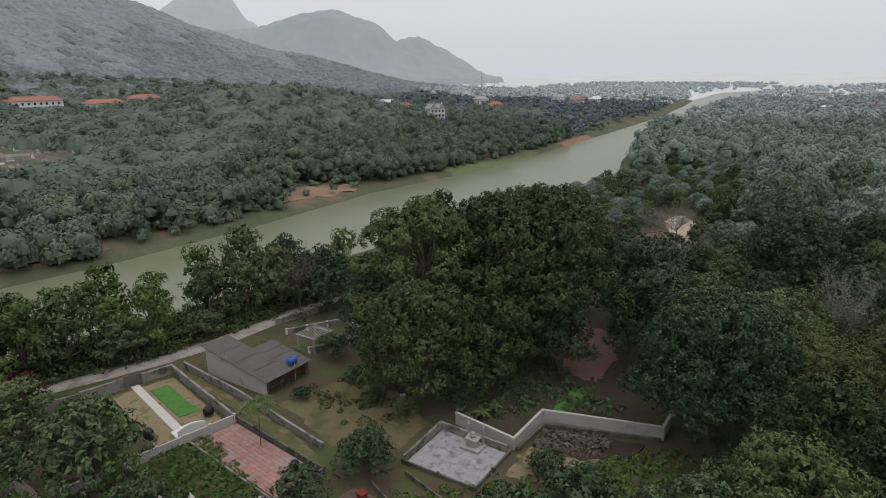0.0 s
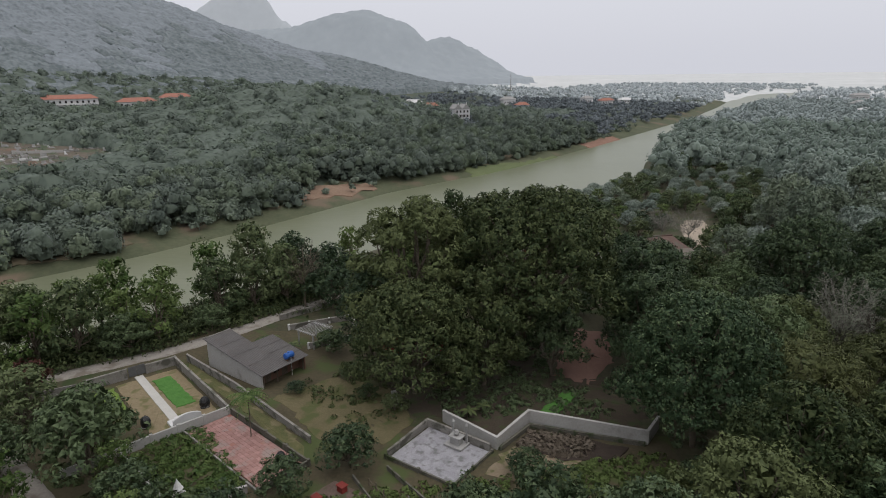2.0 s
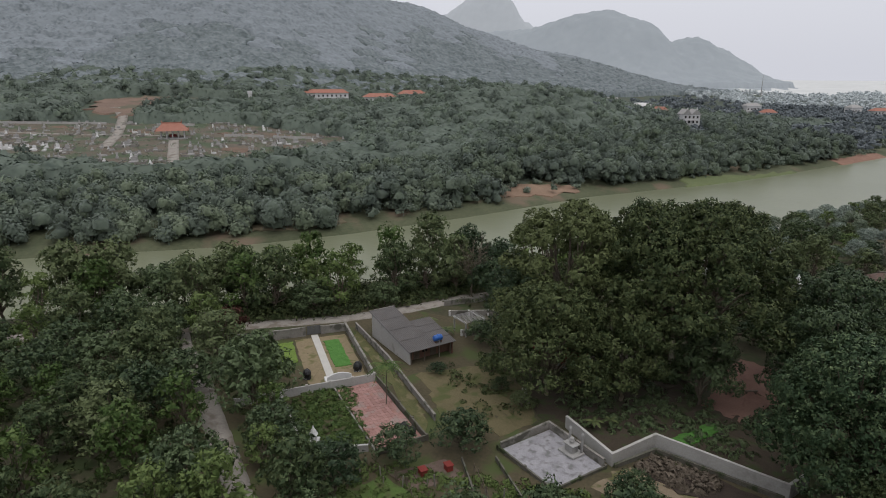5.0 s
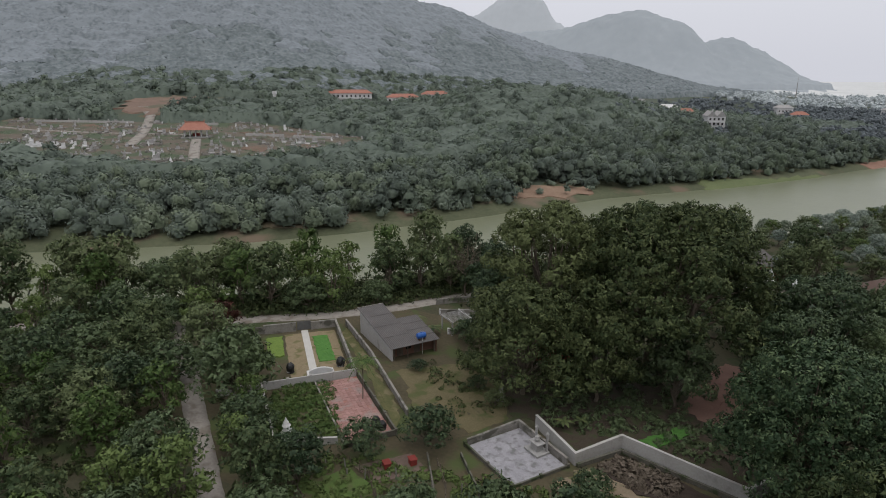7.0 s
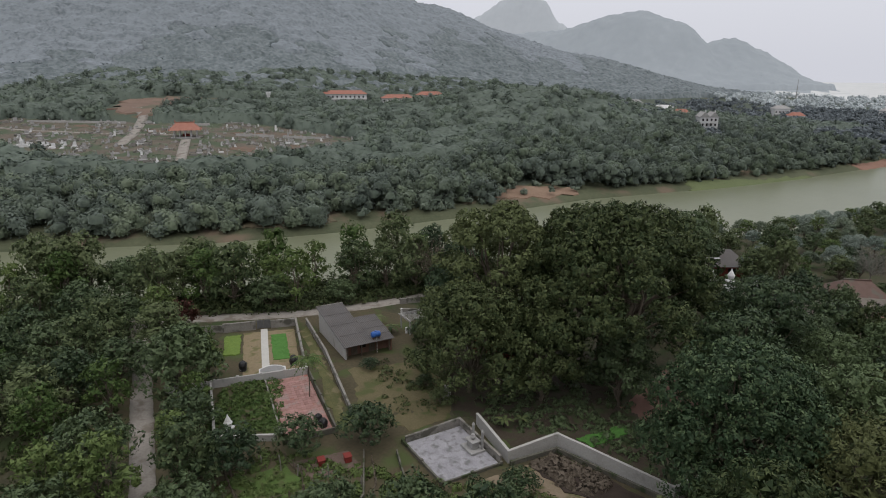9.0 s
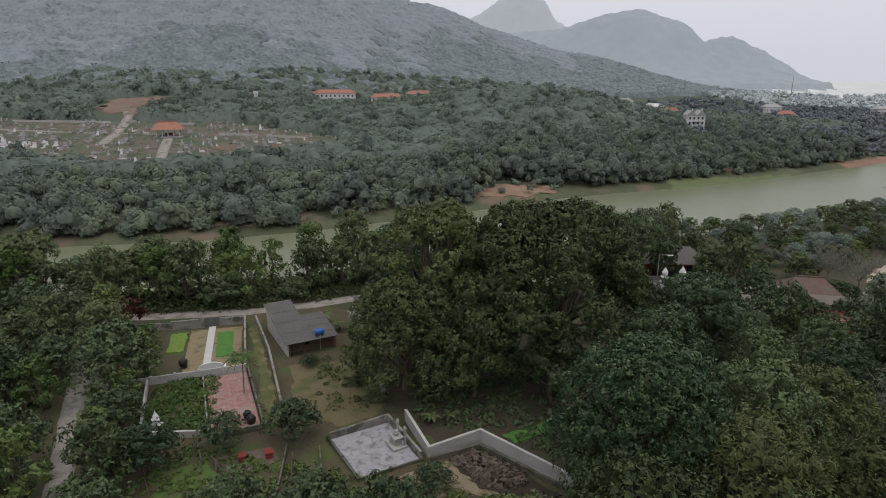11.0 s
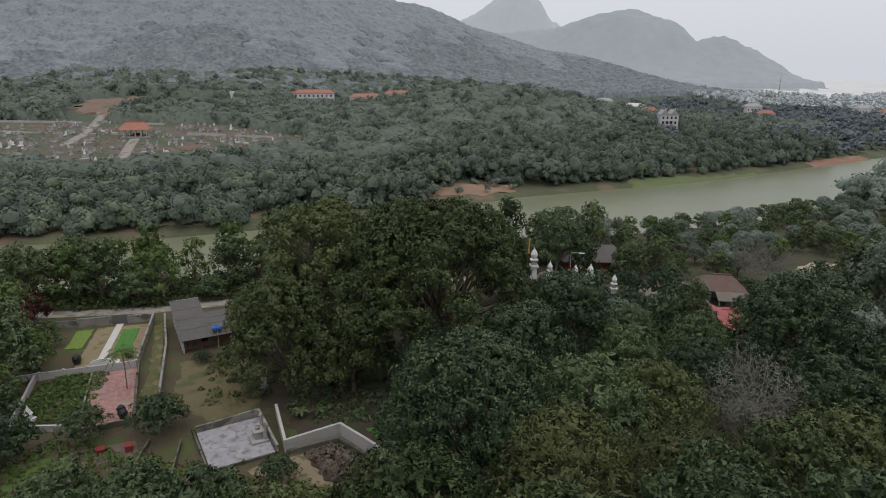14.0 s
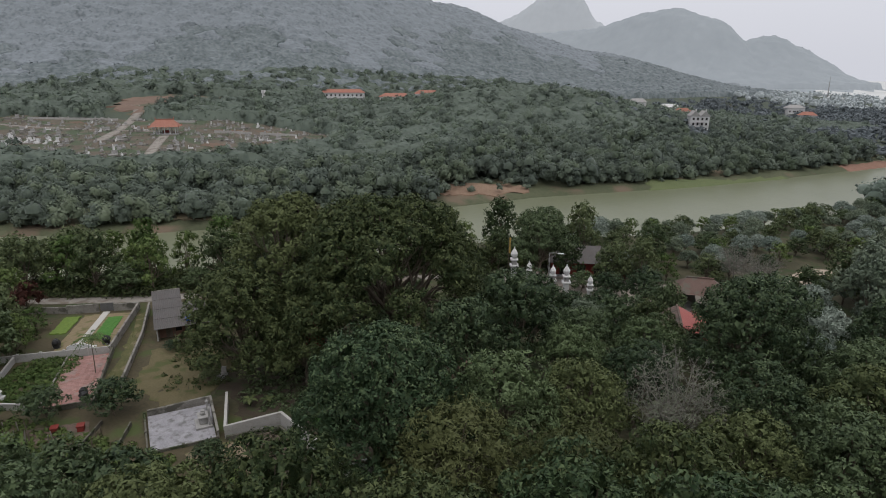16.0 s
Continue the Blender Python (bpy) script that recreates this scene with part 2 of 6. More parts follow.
def box(x0, y0, z0, x1, y1, z1, bevel=0.03, bm=None):
    bm = bm or bmesh.new()
    made = bmesh.ops.create_cube(bm, size=1, matrix=Matrix.Translation(((x0 + x1) / 2, (y0 + y1) / 2, (z0 + z1) / 2))
                                 @ Matrix.Diagonal((abs(x1 - x0), abs(y1 - y0), abs(z1 - z0), 1)))
    if bevel:
        edges = list({e for v in made["verts"] for e in v.link_edges})
        bmesh.ops.bevel(bm, geom=edges, offset=bevel, segments=1, affect="EDGES")
    return bm


def prism(outline, z0, z1, bm=None):
    """An upright prism on an outline; z1 may be a list with one height a corner."""
    bm = bm or bmesh.new()
    tops = z1 if isinstance(z1, (list, tuple)) else [z1] * len(outline)
    lows = z0 if isinstance(z0, (list, tuple)) else [z0] * len(outline)
    a = [bm.verts.new((x, y, z)) for (x, y), z in zip(outline, lows)]
    b = [bm.verts.new((x, y, z)) for (x, y), z in zip(outline, tops)]
    k = len(a)
    bm.faces.new(a[::-1])
    bm.faces.new(b)
    for i in range(k):
        bm.faces.new((a[i], a[(i + 1) % k], b[(i + 1) % k], b[i]))
    return bm


def turned(profile, steps=12, bm=None, at=(0, 0, 0)):
    """A body of revolution from (radius, height) pairs."""
    bm = bm or bmesh.new()
    rings = []
    for r, z in profile:
        rings.append([bm.verts.new((at[0] + r * math.cos(2 * math.pi * i / steps), at[1] + r * math.sin(2 * math.pi * i / steps), at[2] + z)) for i in range(steps)])
    for a, b in zip(rings, rings[1:]):
        for i in range(steps):
            bm.faces.new((a[i], a[(i + 1) % steps], b[(i + 1) % steps], b[i]))
    bm.faces.new(rings[0][::-1])
    bm.faces.new(rings[-1])
    return bm


def tubes(lines, sides=6):
    """Tapered tubes along lines of (x, y, z, radius), as corner and face arrays."""
    vs, fs = [], []
    for line in lines:
        pts = [Vector(p[:3]) for p in line]
        base = len(vs)
        for i, p in enumerate(pts):
            d = (pts[min(i + 1, len(pts) - 1)] - pts[max(i - 1, 0)]).normalized()
            u = d.orthogonal().normalized()
            w = d.cross(u)
            for k in range(sides):
                a = 2 * math.pi * k / sides
                vs.append(p + (u * math.cos(a) + w * math.sin(a)) * line[i][3])
        for i in range(len(pts) - 1):
            for k in range(sides):
                a, b = base + i * sides + k, base + i * sides + (k + 1) % sides
                fs.append((a, b, b + sides, a + sides))
    return np.array([tuple(v) for v in vs]), np.array(fs)


def limb(a, b, r0, r1, r, sag=0.12, steps=5):
    """A crooked limb from a to b."""
    a, b = np.array(a, float), np.array(b, float)
    size = np.linalg.norm(b - a)
    out = []
    for i in range(steps + 1):
        t = i / steps
        p = a + (b - a) * t + (r.normal(0, sag * size * 0.25, 3) if 0 < i < steps else 0)
        out.append((*p, r0 + (r1 - r0) * t))
    return out


def leaf_fans(p, n, leaf, count, r, spread=0.9, narrow=0.3, tilt=0.36, twist=0.2):
    """Pointed leaves in rosettes round the points p, facing along n: corners and faces."""
    m = len(p) * count
    p, n = np.repeat(p, count, 0), np.repeat(n, count, 0)
    side = np.cross(n, r.normal(size=n.shape))
    side /= np.linalg.norm(side, axis=1, keepdims=True) + 1e-9
    size = leaf * r.uniform(0.65, 1.35, (m, 1))
    way = side * spread + n * r.uniform(-0.4 * tilt, tilt, (m, 1)) + np.array([0, 0, -0.25 * tilt])
    way /= np.linalg.norm(way, axis=1, keepdims=True)
    cross = np.cross(way, n + r.normal(0, twist, n.shape))
    cross /= np.linalg.norm(cross, axis=1, keepdims=True) + 1e-9
    base = p + r.normal(0, leaf * 0.2, p.shape)
    v = np.stack([base + cross * size * narrow, base + way * size, base - cross * size * narrow], 1).reshape(-1, 3)
    return v, np.arange(len(v)).reshape(-1, 3)


def clusters(p, n, size, count, r):
    """Bosses of leaves: points spread over a small dome at each point of the crown."""
    d = r.normal(size=(len(p), count, 3))
    d /= np.linalg.norm(d, axis=2, keepdims=True)
    d += n[:, None, :] * 0.85
    d /= np.linalg.norm(d, axis=2, keepdims=True) + 1e-9
    s = size * r.uniform(0.7, 1.3, (len(p), 1, 1))
    return (p[:, None, :] + d * s).reshape(-1, 3), d.reshape(-1, 3)


def lobe_points(centres, radii, per, r, low=-0.45, squash=0.85):
    """Points and normals on the outside of a heap of lobes."""
    ps, ns = [], []
    for i, (c, q) in enumerate(zip(centres, radii)):
        d = r.normal(size=(int(per * q * q), 3))
        d /= np.linalg.norm(d, axis=1, keepdims=True)
        d = d[d[:, 2] > low]
        p = c + d * q * np.array([1, 1, squash]) * r.uniform(0.84, 1.08, (len(d), 1))
        keep = np.ones(len(p), bool)
        for j, (c2, q2) in enumerate(zip(centres, radii)):
            if j != i:
                keep &= np.linalg.norm((p - c2) / np.array([1, 1, squash]), axis=1) > q2 * 0.86
        ps.append(p[keep])
        ns.append(d[keep])
    return np.concatenate(ps), np.concatenate(ns)


def make_tree(name, seed, height, radius, base, lobes, leaf, per, count, material, label, category="tree", bark=BARK, group="", round_top=0.6, narrow=0.32, stems=1, lobe_size=(0.34, 0.52), boss=0.5, squash=0.85):
    """A tree: a trunk with limbs to each lobe of the crown, and a crown of leaf rosettes in two layers."""
    r = np.random.default_rng(seed)
    root = tagged(new(name), label, category, group)
    rise = (height - base) / 2
    centres, radii = [], []
    for i in range(lobes):
        a, t = 2.4 * i + r.uniform(-0.4, 0.4), (i + 0.5) / lobes
        q = radius * r.uniform(*lobe_size)
        flat = math.sqrt(t) * (radius - q * 0.8)
        z = base + rise * (1 + round_top * math.cos(t * math.pi * 0.85) * 0.9) + r.uniform(-0.1, 0.1) * rise
        z = min(z, height - q * 0.85)
        centres.append(np.array([flat * math.cos(a), flat * math.sin(a), max(z, base + q * 0.5)]))
        radii.append(q)
    p, n = lobe_points(centres, radii, per, r, squash=squash)
    p, n = clusters(p, n, boss, count, r)
    v1, f1 = leaf_fans(p, n, leaf, 1, r, narrow=narrow)
    p2, n2 = lobe_points(centres, [q * 0.74 for q in radii], per * 1.3, r, -0.9, squash)
    v2, f2 = leaf_fans(p2, n2, leaf * 1.5, 5, r, narrow=0.42)
    part("crown", fast_mesh("crown", np.concatenate([v1, v2]), np.concatenate([f1, f2 + len(v1)]), material), material, root)
    lines = []
    for s in range(stems):
        x0, y0 = (0, 0) if stems == 1 else r.normal(0, radius * 0.08, 2)
        top = (x0 + r.normal(0, radius * 0.06), y0 + r.normal(0, radius * 0.06), base + rise * 0.55)
        w = max(0.1, height * 0.022)
        lines.append(limb((x0, y0, -0.4), top, w, w * 0.6, r))
        for c in centres[s::stems]:
            lines.append(limb((top[0] * 0.8, top[1] * 0.8, base * 0.75 + r.uniform(0, rise * 0.3)), c, w * 0.5, w * 0.12, r))
    v, f = tubes(lines)
    part("trunk", fast_mesh("trunk", v, f, bark, True), bark, root)
    return root


def plant(kind, x, y, z, size, turn, tall=1.0, group=""):
    """A copy of a tree on its spot; the first copy is the tree that was built."""
    m = Matrix.Translation((x, y, z)) @ pose(0, 0, 0, 0, 0, turn) @ Matrix.Diagonal((size, size, size * tall, 1))
    if not kind.get("used"):
        kind["used"] = True
        kind["tree"].matrix_basis = m
        ob = kind["tree"]
    else:
        ob = copy_thing(kind["tree"], m @ Matrix.Diagonal((*[1 / s for s in kind["tree"].scale], 1)))
    if group:
        ob["group"] = group
    return ob


# ---- the lie of the land ----
RIVER = np.array([(-420, -190, 26), (-145, 62, 26), (-93, 107, 25), (-70, 136, 25), (-47, 172, 26), (-10, 222, 36), (28, 272, 36), (57, 338, 25), (83, 396, 20),
                  (128, 480, 19), (222, 655, 20), (285, 795, 22), (385, 1000, 30), (520, 1210, 52), (760, 1390, 60), (1200, 1500, 60), (2000, 1560, 70), (4400, 1600, 80)], float)
WATER_Z = -5.0


def river_side(x, y):
    """Distance beyond the water's edge, and the side: 1 is the hills' bank, -1 the village's."""
    x, y = np.asarray(x, float), np.asarray(y, float)
    best, side = np.full(x.shape, 1e9), np.ones(x.shape)
    for a, b in zip(RIVER, RIVER[1:]):
        d = b[:2] - a[:2]
        t = np.clip(((x - a[0]) * d[0] + (y - a[1]) * d[1]) / (d @ d), 0, 1)
        px, py = x - a[0] - t * d[0], y - a[1] - t * d[1]
        dist = np.hypot(px, py) - (a[2] + (b[2] - a[2]) * t)
        near = dist < best
        best = np.where(near, dist, best)
        side = np.where(near, np.where(d[0] * py - d[1] * px > 0, 1.0, -1.0), side)
    return best, side


def ridge(x, y, line, wide):
    out = np.zeros(np.shape(x))
    for a, b in zip(line, line[1:]):
        dx, dy = b[0] - a[0], b[1] - a[1]
        t = np.clip(((x - a[0]) * dx + (y - a[1]) * dy) / (dx * dx + dy * dy), 0, 1)
        dist = np.hypot(x - a[0] - t * dx, y - a[1] - t * dy)
        out = np.maximum(out, (a[2] + (b[2] - a[2]) * t) * np.exp(-(dist / wide) ** 2))
    return out


HILL = [(-1100, 200, 240), (-700, 380, 208), (-520, 540, 156), (-404, 700, 112), (-275, 852, 58), (-170, 950, 20)]
BACK_RIDGE = [(-1000, 1400, 120), (-640, 1430, 116), (-470, 1455, 124), (-370, 1460, 152), (-300, 1469, 160), (-235, 1485, 140), (-180, 1520, 92), (-128, 1560, 104), (-90, 1580, 84), (-40, 1590, 28), (60, 1600, 4)]
FAR_PEAK = [(-1300, 2000, 120), (-1060, 2005, 180), (-960, 2015, 215), (-880, 2020, 262), (-810, 2030, 282), (-750, 2035, 258), (-690, 2045, 185), (-560, 2060, 100)]
KNOLLS = [(-140, 382, 56, 14), (-92, 430, 46, 11), (-225, 192, 60, 2.4), (-252, 402, 60, -9)]


def land(x, y):
    x, y = np.asarray(x, float), np.asarray(y, float)
    d, side = river_side(x, y)
    far = np.interp(d, [-30, -2, 0, 3, 14, 40, 150, 230, 700], [-8, -6, -5, -3.9, -2.2, 1.5, 10.5, 19, 26])
    for kx, ky, kr, kz in KNOLLS:
        far = far + kz * np.exp(-(((x - kx) ** 2 + (y - ky) ** 2) / kr ** 2))
    flat = np.clip((y - 430) / 170, 0, 1)
    far = far * (1 - flat) + np.minimum(far, np.interp(d, [0, 15, 300], [-5, 2, 9])) * flat
    near = np.interp(d, [-30, -2, 0, 2, 7, 12], [-8, -6, -5, -3.6, -0.6, 0.0])
    h = np.where(side > 0, far, near)
    up = np.maximum.reduce([ridge(x, y, HILL, 170), ridge(x, y, BACK_RIDGE, 105), ridge(x, y, FAR_PEAK, 90)])
    return h + np.where((side > 0) & (d > 0), up * np.clip((d - 60) / 160, 0, 1), 0)


def z_at(x, y):
    return float(land(np.array([x]), np.array([y]))[0])


def lines_between(low, high, dense_low, dense_high, step):
    out = list(np.arange(dense_low, dense_high, step))
    for sign, start, end in ((1, dense_high, high), (-1, dense_low, low)):
        p, s = start, step
        while (p < end) if sign > 0 else (p > end):
            out.append(p)
            s *= 1.045
            p += sign * s
        out.append(end)
    return np.unique(np.array(out))


def build_ground():
    xs, ys = lines_between(-4600, 4600, -190, 110, 2.5), lines_between(-1200, 4900, 10, 330, 2.5)
    gx, gy = np.meshgrid(xs, ys)
    rough = rng.normal(0, 0.015, gx.shape)
    v = np.stack([gx, gy, land(gx, gy) + rough], -1).reshape(-1, 3)
    w = len(xs)
    i = (np.arange(len(ys) - 1)[:, None] * w + np.arange(w - 1)[None]).ravel()
    f = np.stack([i, i + 1, i + w + 1, i + w], 1)
    me = fast_mesh("ground", v, f, SOIL, True)
    for m in (GROVE_FLOOR, BANK_GRASS, WOOD_FLOOR, HILL_FLOOR_HAZED, FAR_RIDGE, FAR_PEAKS, FAR_PLAIN):
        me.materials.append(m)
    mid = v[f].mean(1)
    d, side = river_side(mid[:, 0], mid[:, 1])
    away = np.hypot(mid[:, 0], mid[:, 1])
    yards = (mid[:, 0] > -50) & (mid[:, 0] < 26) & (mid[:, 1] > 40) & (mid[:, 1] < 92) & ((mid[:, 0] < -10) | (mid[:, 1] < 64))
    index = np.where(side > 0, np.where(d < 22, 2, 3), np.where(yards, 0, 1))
    # distant hillside faces take the floor with haze in its colour
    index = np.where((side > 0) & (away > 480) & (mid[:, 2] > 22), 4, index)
    # ground farther off takes the backdrops that glow as haze
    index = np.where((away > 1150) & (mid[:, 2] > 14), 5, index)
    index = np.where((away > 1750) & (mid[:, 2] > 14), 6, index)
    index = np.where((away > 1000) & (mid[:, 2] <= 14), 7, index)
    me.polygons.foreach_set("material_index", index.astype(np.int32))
    ground = new("ground", me)
    return tagged(ground, "dry brown soil and thin green grass rising into wooded hills", "ground", kind="structure")


build_ground()


def build_water():
    left, right = [], []
    for i, (x, y, w) in enumerate(RIVER):
        a, b = RIVER[max(i - 1, 0)], RIVER[min(i + 1, len(RIVER) - 1)]
        d = (b - a)[:2]
        d /= np.linalg.norm(d)
        left.append((x - d[1] * (w + 7), y + d[0] * (w + 7), WATER_Z))
        right.append((x + d[1] * (w + 7), y - d[0] * (w + 7), WATER_Z))
    k = len(left)
    me = fast_mesh("river_water", left + right, [(i, i + k, i + k + 1, i + 1) for i in range(k - 1)], WATER)
    tagged(new("river_water", me), "calm silty green river water under a grey sky", "water", kind="structure")


build_water()


def strip(name, points, width, material, label, category, lift=0.06, kind="structure", thick=0.0):
    """A paved strip along a line of points that lies on the ground."""
    pts = np.array(points, float)
    fine = []
    for a, b in zip(pts, pts[1:]):
        for t in np.arange(0, 1, min(1, 1.2 / max(1e-6, np.linalg.norm(b - a)))):
            fine.append(a + (b - a) * t)
    fine.append(pts[-1])
    fine = np.array(fine)
    d = np.gradient(fine, axis=0)
    d /= np.linalg.norm(d, axis=1, keepdims=True)
    n = np.stack([-d[:, 1], d[:, 0]], 1)
    w = width / 2 + rng.normal(0, 0.05, (len(fine), 1))
    rows = [fine + n * w, fine + n * w * 0.33, fine - n * w * 0.33, fine - n * w]
    k, vs = len(fine), []
    for r in rows:
        vs.append(np.column_stack([r, np.maximum(land(r[:, 0], r[:, 1]), WATER_Z) + lift]))
    low = [np.column_stack([r, land(r[:, 0], r[:, 1]) - 0.2]) for r in (rows[0], rows[3])]
    v = np.concatenate([low[0]] + vs + [low[1]])
    f = [(j * k + i, j * k + i + 1, (j + 1) * k + i + 1, (j + 1) * k + i) for j in range(5) for i in range(k - 1)]
    return tagged(new(name, fast_mesh(name, v, f, material)), label, category, kind=kind)


def patch(name, outline, material, label, category, lift=0.05, kind="structure", ragged=0.25, step=0.9):
    """A patch of other ground inside an outline, with a ragged edge, that follows the land."""
    bm = bmesh.new()
    ring = []
    for (x0, y0), (x1, y1) in zip(outline, outline[1:] + outline[:1]):
        k = max(1, int(math.hypot(x1 - x0, y1 - y0) / step))
        for i in range(k):
            t = i / k
            ring.append((x0 + (x1 - x0) * t + random.gauss(0, ragged), y0 + (y1 - y0) * t + random.gauss(0, ragged)))
    cx, cy = sum(p[0] for p in ring) / len(ring), sum(p[1] for p in ring) / len(ring)
    loops = []
    for s, up in ((1.0, -0.25), (0.97, lift), (0.66, lift), (0.33, lift)):
        loops.append([bm.verts.new((cx + (x - cx) * s, cy + (y - cy) * s, z_at(cx + (x - cx) * s, cy + (y - cy) * s) + up + (random.gauss(0, 0.02) if up > 0 else 0))) for x, y in ring])
    for a, b in zip(loops, loops[1:]):
        for i in range(len(a)):
            bm.faces.new((a[i], a[(i + 1) % len(a)], b[(i + 1) % len(a)], b[i]))
    bm.faces.new(loops[-1])
    ob = part(name, bm, material, None)
    return tagged(ob, label, category, kind=kind)


strip("road", [(-150, 5), (-105, 42), (-75, 62), (-58, 74), (-46, 83.5), (-38, 92.5), (-31, 103), (-22, 112), (-8, 126), (10, 136), (30, 141), (52, 150)], 3.2, ROAD, "pale worn concrete village road along the river", "road")
strip("lane", [(-68, 67), (-61, 62), (-53, 57.3), (-45.5, 51.5), (-38.5, 46.5), (-32.5, 42.3), (-25.5, 37.3), (-12, 28), (10, 14)], 2.7, ROAD, "narrow pale concrete lane between trees", "road", 0.07)


def offset_line(points, d):
    pts = [Vector(p) for p in points]
    out = []
    for i, p in enumerate(pts):
        a = (p - pts[i - 1]).normalized() if i else None
        b = (pts[i + 1] - p).normalized() if i + 1 < len(pts) else None
        if a is None or b is None:
            t = a or b
            out.append(p + Vector((-t.y, t.x)) * d)
        else:
            n = (Vector((-a.y, a.x)) + Vector((-b.y, b.x))).normalized()
            out.append(p + n * d / max(0.3, n.dot(Vector((-a.y, a.x)))))
    return [(v.x, v.y) for v in out]


def wall_body(points, thick, low, high):
    """A mitred wall along a line; high may have one height a corner."""
    highs = high if isinstance(high, (list, tuple)) else [high] * len(points)
    fine, hs = [points[0]], [highs[0]]
    for i in range(len(points) - 1):
        a, b = points[i], points[i + 1]
        k = max(1, int(math.dist(a, b) / 1.6))
        for j in range(1, k + 1):
            fine.append((a[0] + (b[0] - a[0]) * j / k, a[1] + (b[1] - a[1]) * j / k))
            hs.append(highs[i] + (highs[i + 1] - highs[i]) * j / k + (random.uniform(-0.02, 0.02) if j < k else 0))
    left, right = offset_line(fine, thick / 2), offset_line(fine, -thick / 2)
    bm = bmesh.new()
    k = len(fine)
    rings = [[bm.verts.new((*left[i], low)), bm.verts.new((*left[i], hs[i])), bm.verts.new((*right[i], hs[i])), bm.verts.new((*right[i], low))] for i in range(k)]
    for a, b in zip(rings, rings[1:]):
        for i in range(4):
            bm.faces.new((a[i], a[(i + 1) % 4], b[(i + 1) % 4], b[i]))
    bm.faces.new(rings[0])
    bm.faces.new(rings[-1][::-1])
    return bm


def yard_wall(points, high, material, label, thick=0.22, coping=0.0, posts=0.0, post_material=None, low=-0.3):
    root = tagged(new("yard_wall"), label, "wall", "yard walls")
    x0, y0 = points[0]
    root.location = (x0, y0, 0)
    pts = [(x - x0, y - y0) for x, y in points]
    part("wall_body", wall_body(pts, thick, low, high), material, root)
    highs = high if isinstance(high, (list, tuple)) else [high] * len(pts)
    if coping:
        bm = wall_body(pts, thick + 0.1, 0, [h + 0.08 for h in highs])
        for v in bm.verts:
            if v.co.z == 0:
                v.co.z = min(w.co.z for e in v.link_edges for w in [e.other_vert(v)] if w.co.z > 0.2) - 0.075
        part("coping", bm, material, root)
    if posts:
        for i in range(len(pts) - 1):
            a, b = pts[i], pts[i + 1]
            k = max(1, int(math.dist(a, b) / posts))
            for j in range(k + 1):
                if i and j == 0:
                    continue
                t = j / k
                x, y, h = a[0] + (b[0] - a[0]) * t, a[1] + (b[1] - a[1]) * t, highs[i] + (highs[i + 1] - highs[i]) * t
                ob = part("post", box(-0.17, -0.17, low, 0.17, 0.17, h + 0.14, 0.02), post_material or material, root)
                ob.location, ob.rotation_euler = (x, y, 0), (0, 0, math.atan2(b[1] - a[1], b[0] - a[0]))
    return root


GA = radians(-44.2)


def g(u, v):
    """A place in the garden's own measure: u down the path, v across it."""
    return (-46 + u * math.cos(GA) - v * math.sin(GA), 75 + u * math.sin(GA) + v * math.cos(GA))


CA = radians(-37.4)


def c(u, v):
    """A place in the red court's own measure: u along it, v across, from its upper right corner."""
    return (-28.6 + u * math.cos(CA) - v * math.sin(CA), 66.0 + u * math.sin(CA) + v * math.cos(CA))


# ---- the burial garden and its walls ----
patch("bare_soil", [g(0.5, -3.4), g(0.5, 5.0), g(17.8, 5.0), g(17.8, -3.4)], surface("dry_straw_soil", (0.20, 0.155, 0.09), (0.30, 0.24, 0.15), 0.5, 0.95, 0.4, 8, spots=(0.15, 0.14, 0.06), spot_scale=0.5), "dry pale soil with thin straw in a walled garden", "soil", 0.06, ragged=0.05)
patch("seedling_bed", [g(2.6, 1.0), g(2.6, 3.5), g(12.6, 3.6), g(12.6, 1.1)], LAWN, "bright green bed of seedlings beside a white path", "plant bed", 0.16, "", 0.08, 0.5)
patch("vegetable_bed", [g(1.5, -6.2), g(1.5, -3.7), g(9.0, -3.7), g(9.0, -6.2)], surface("lettuce_green", (0.10, 0.17, 0.03), (0.20, 0.28, 0.06), 2.0, 0.9, 0.5), "yellow-green vegetable bed in rows beside dry soil", "plant bed", 0.18, "", 0.12, 0.5)
part_path = prism([g(-0.2, -0.55), g(-0.2, 0.55), g(15.6, 0.55), g(15.6, -0.55)], -0.1, 0.14)
tagged(part("garden_path", part_path, surface("white_concrete", (0.48, 0.46, 0.42), (0.60, 0.58, 0.54), 0.8, 0.85, 0.2), None), "straight white concrete garden path", "path", kind="structure")
yard_wall([g(-0.6, 1.3), g(-0.6, 5.3), g(18.6, 5.6)], [1.3, 1.3, 1.2], CONCRETE, "grey rendered garden wall with worn patches", coping=0.04, posts=3.2)
yard_wall([g(18.6, 5.6), g(18.9, -3.8), g(19.2, -13)], [1.25, 1.2, 1.0], WHITEWASH, "low pale garden wall behind a tomb", posts=3.0)
yard_wall([g(-0.6, -1.3), g(-0.6, -6.6)], 1.5, CONCRETE, "grey rendered wall beside the garden gate", coping=0.04)
yard_wall([g(-0.9, -6.6), g(-2.4, -14)], 1.2, CONCRETE, "grey wall along the village road")


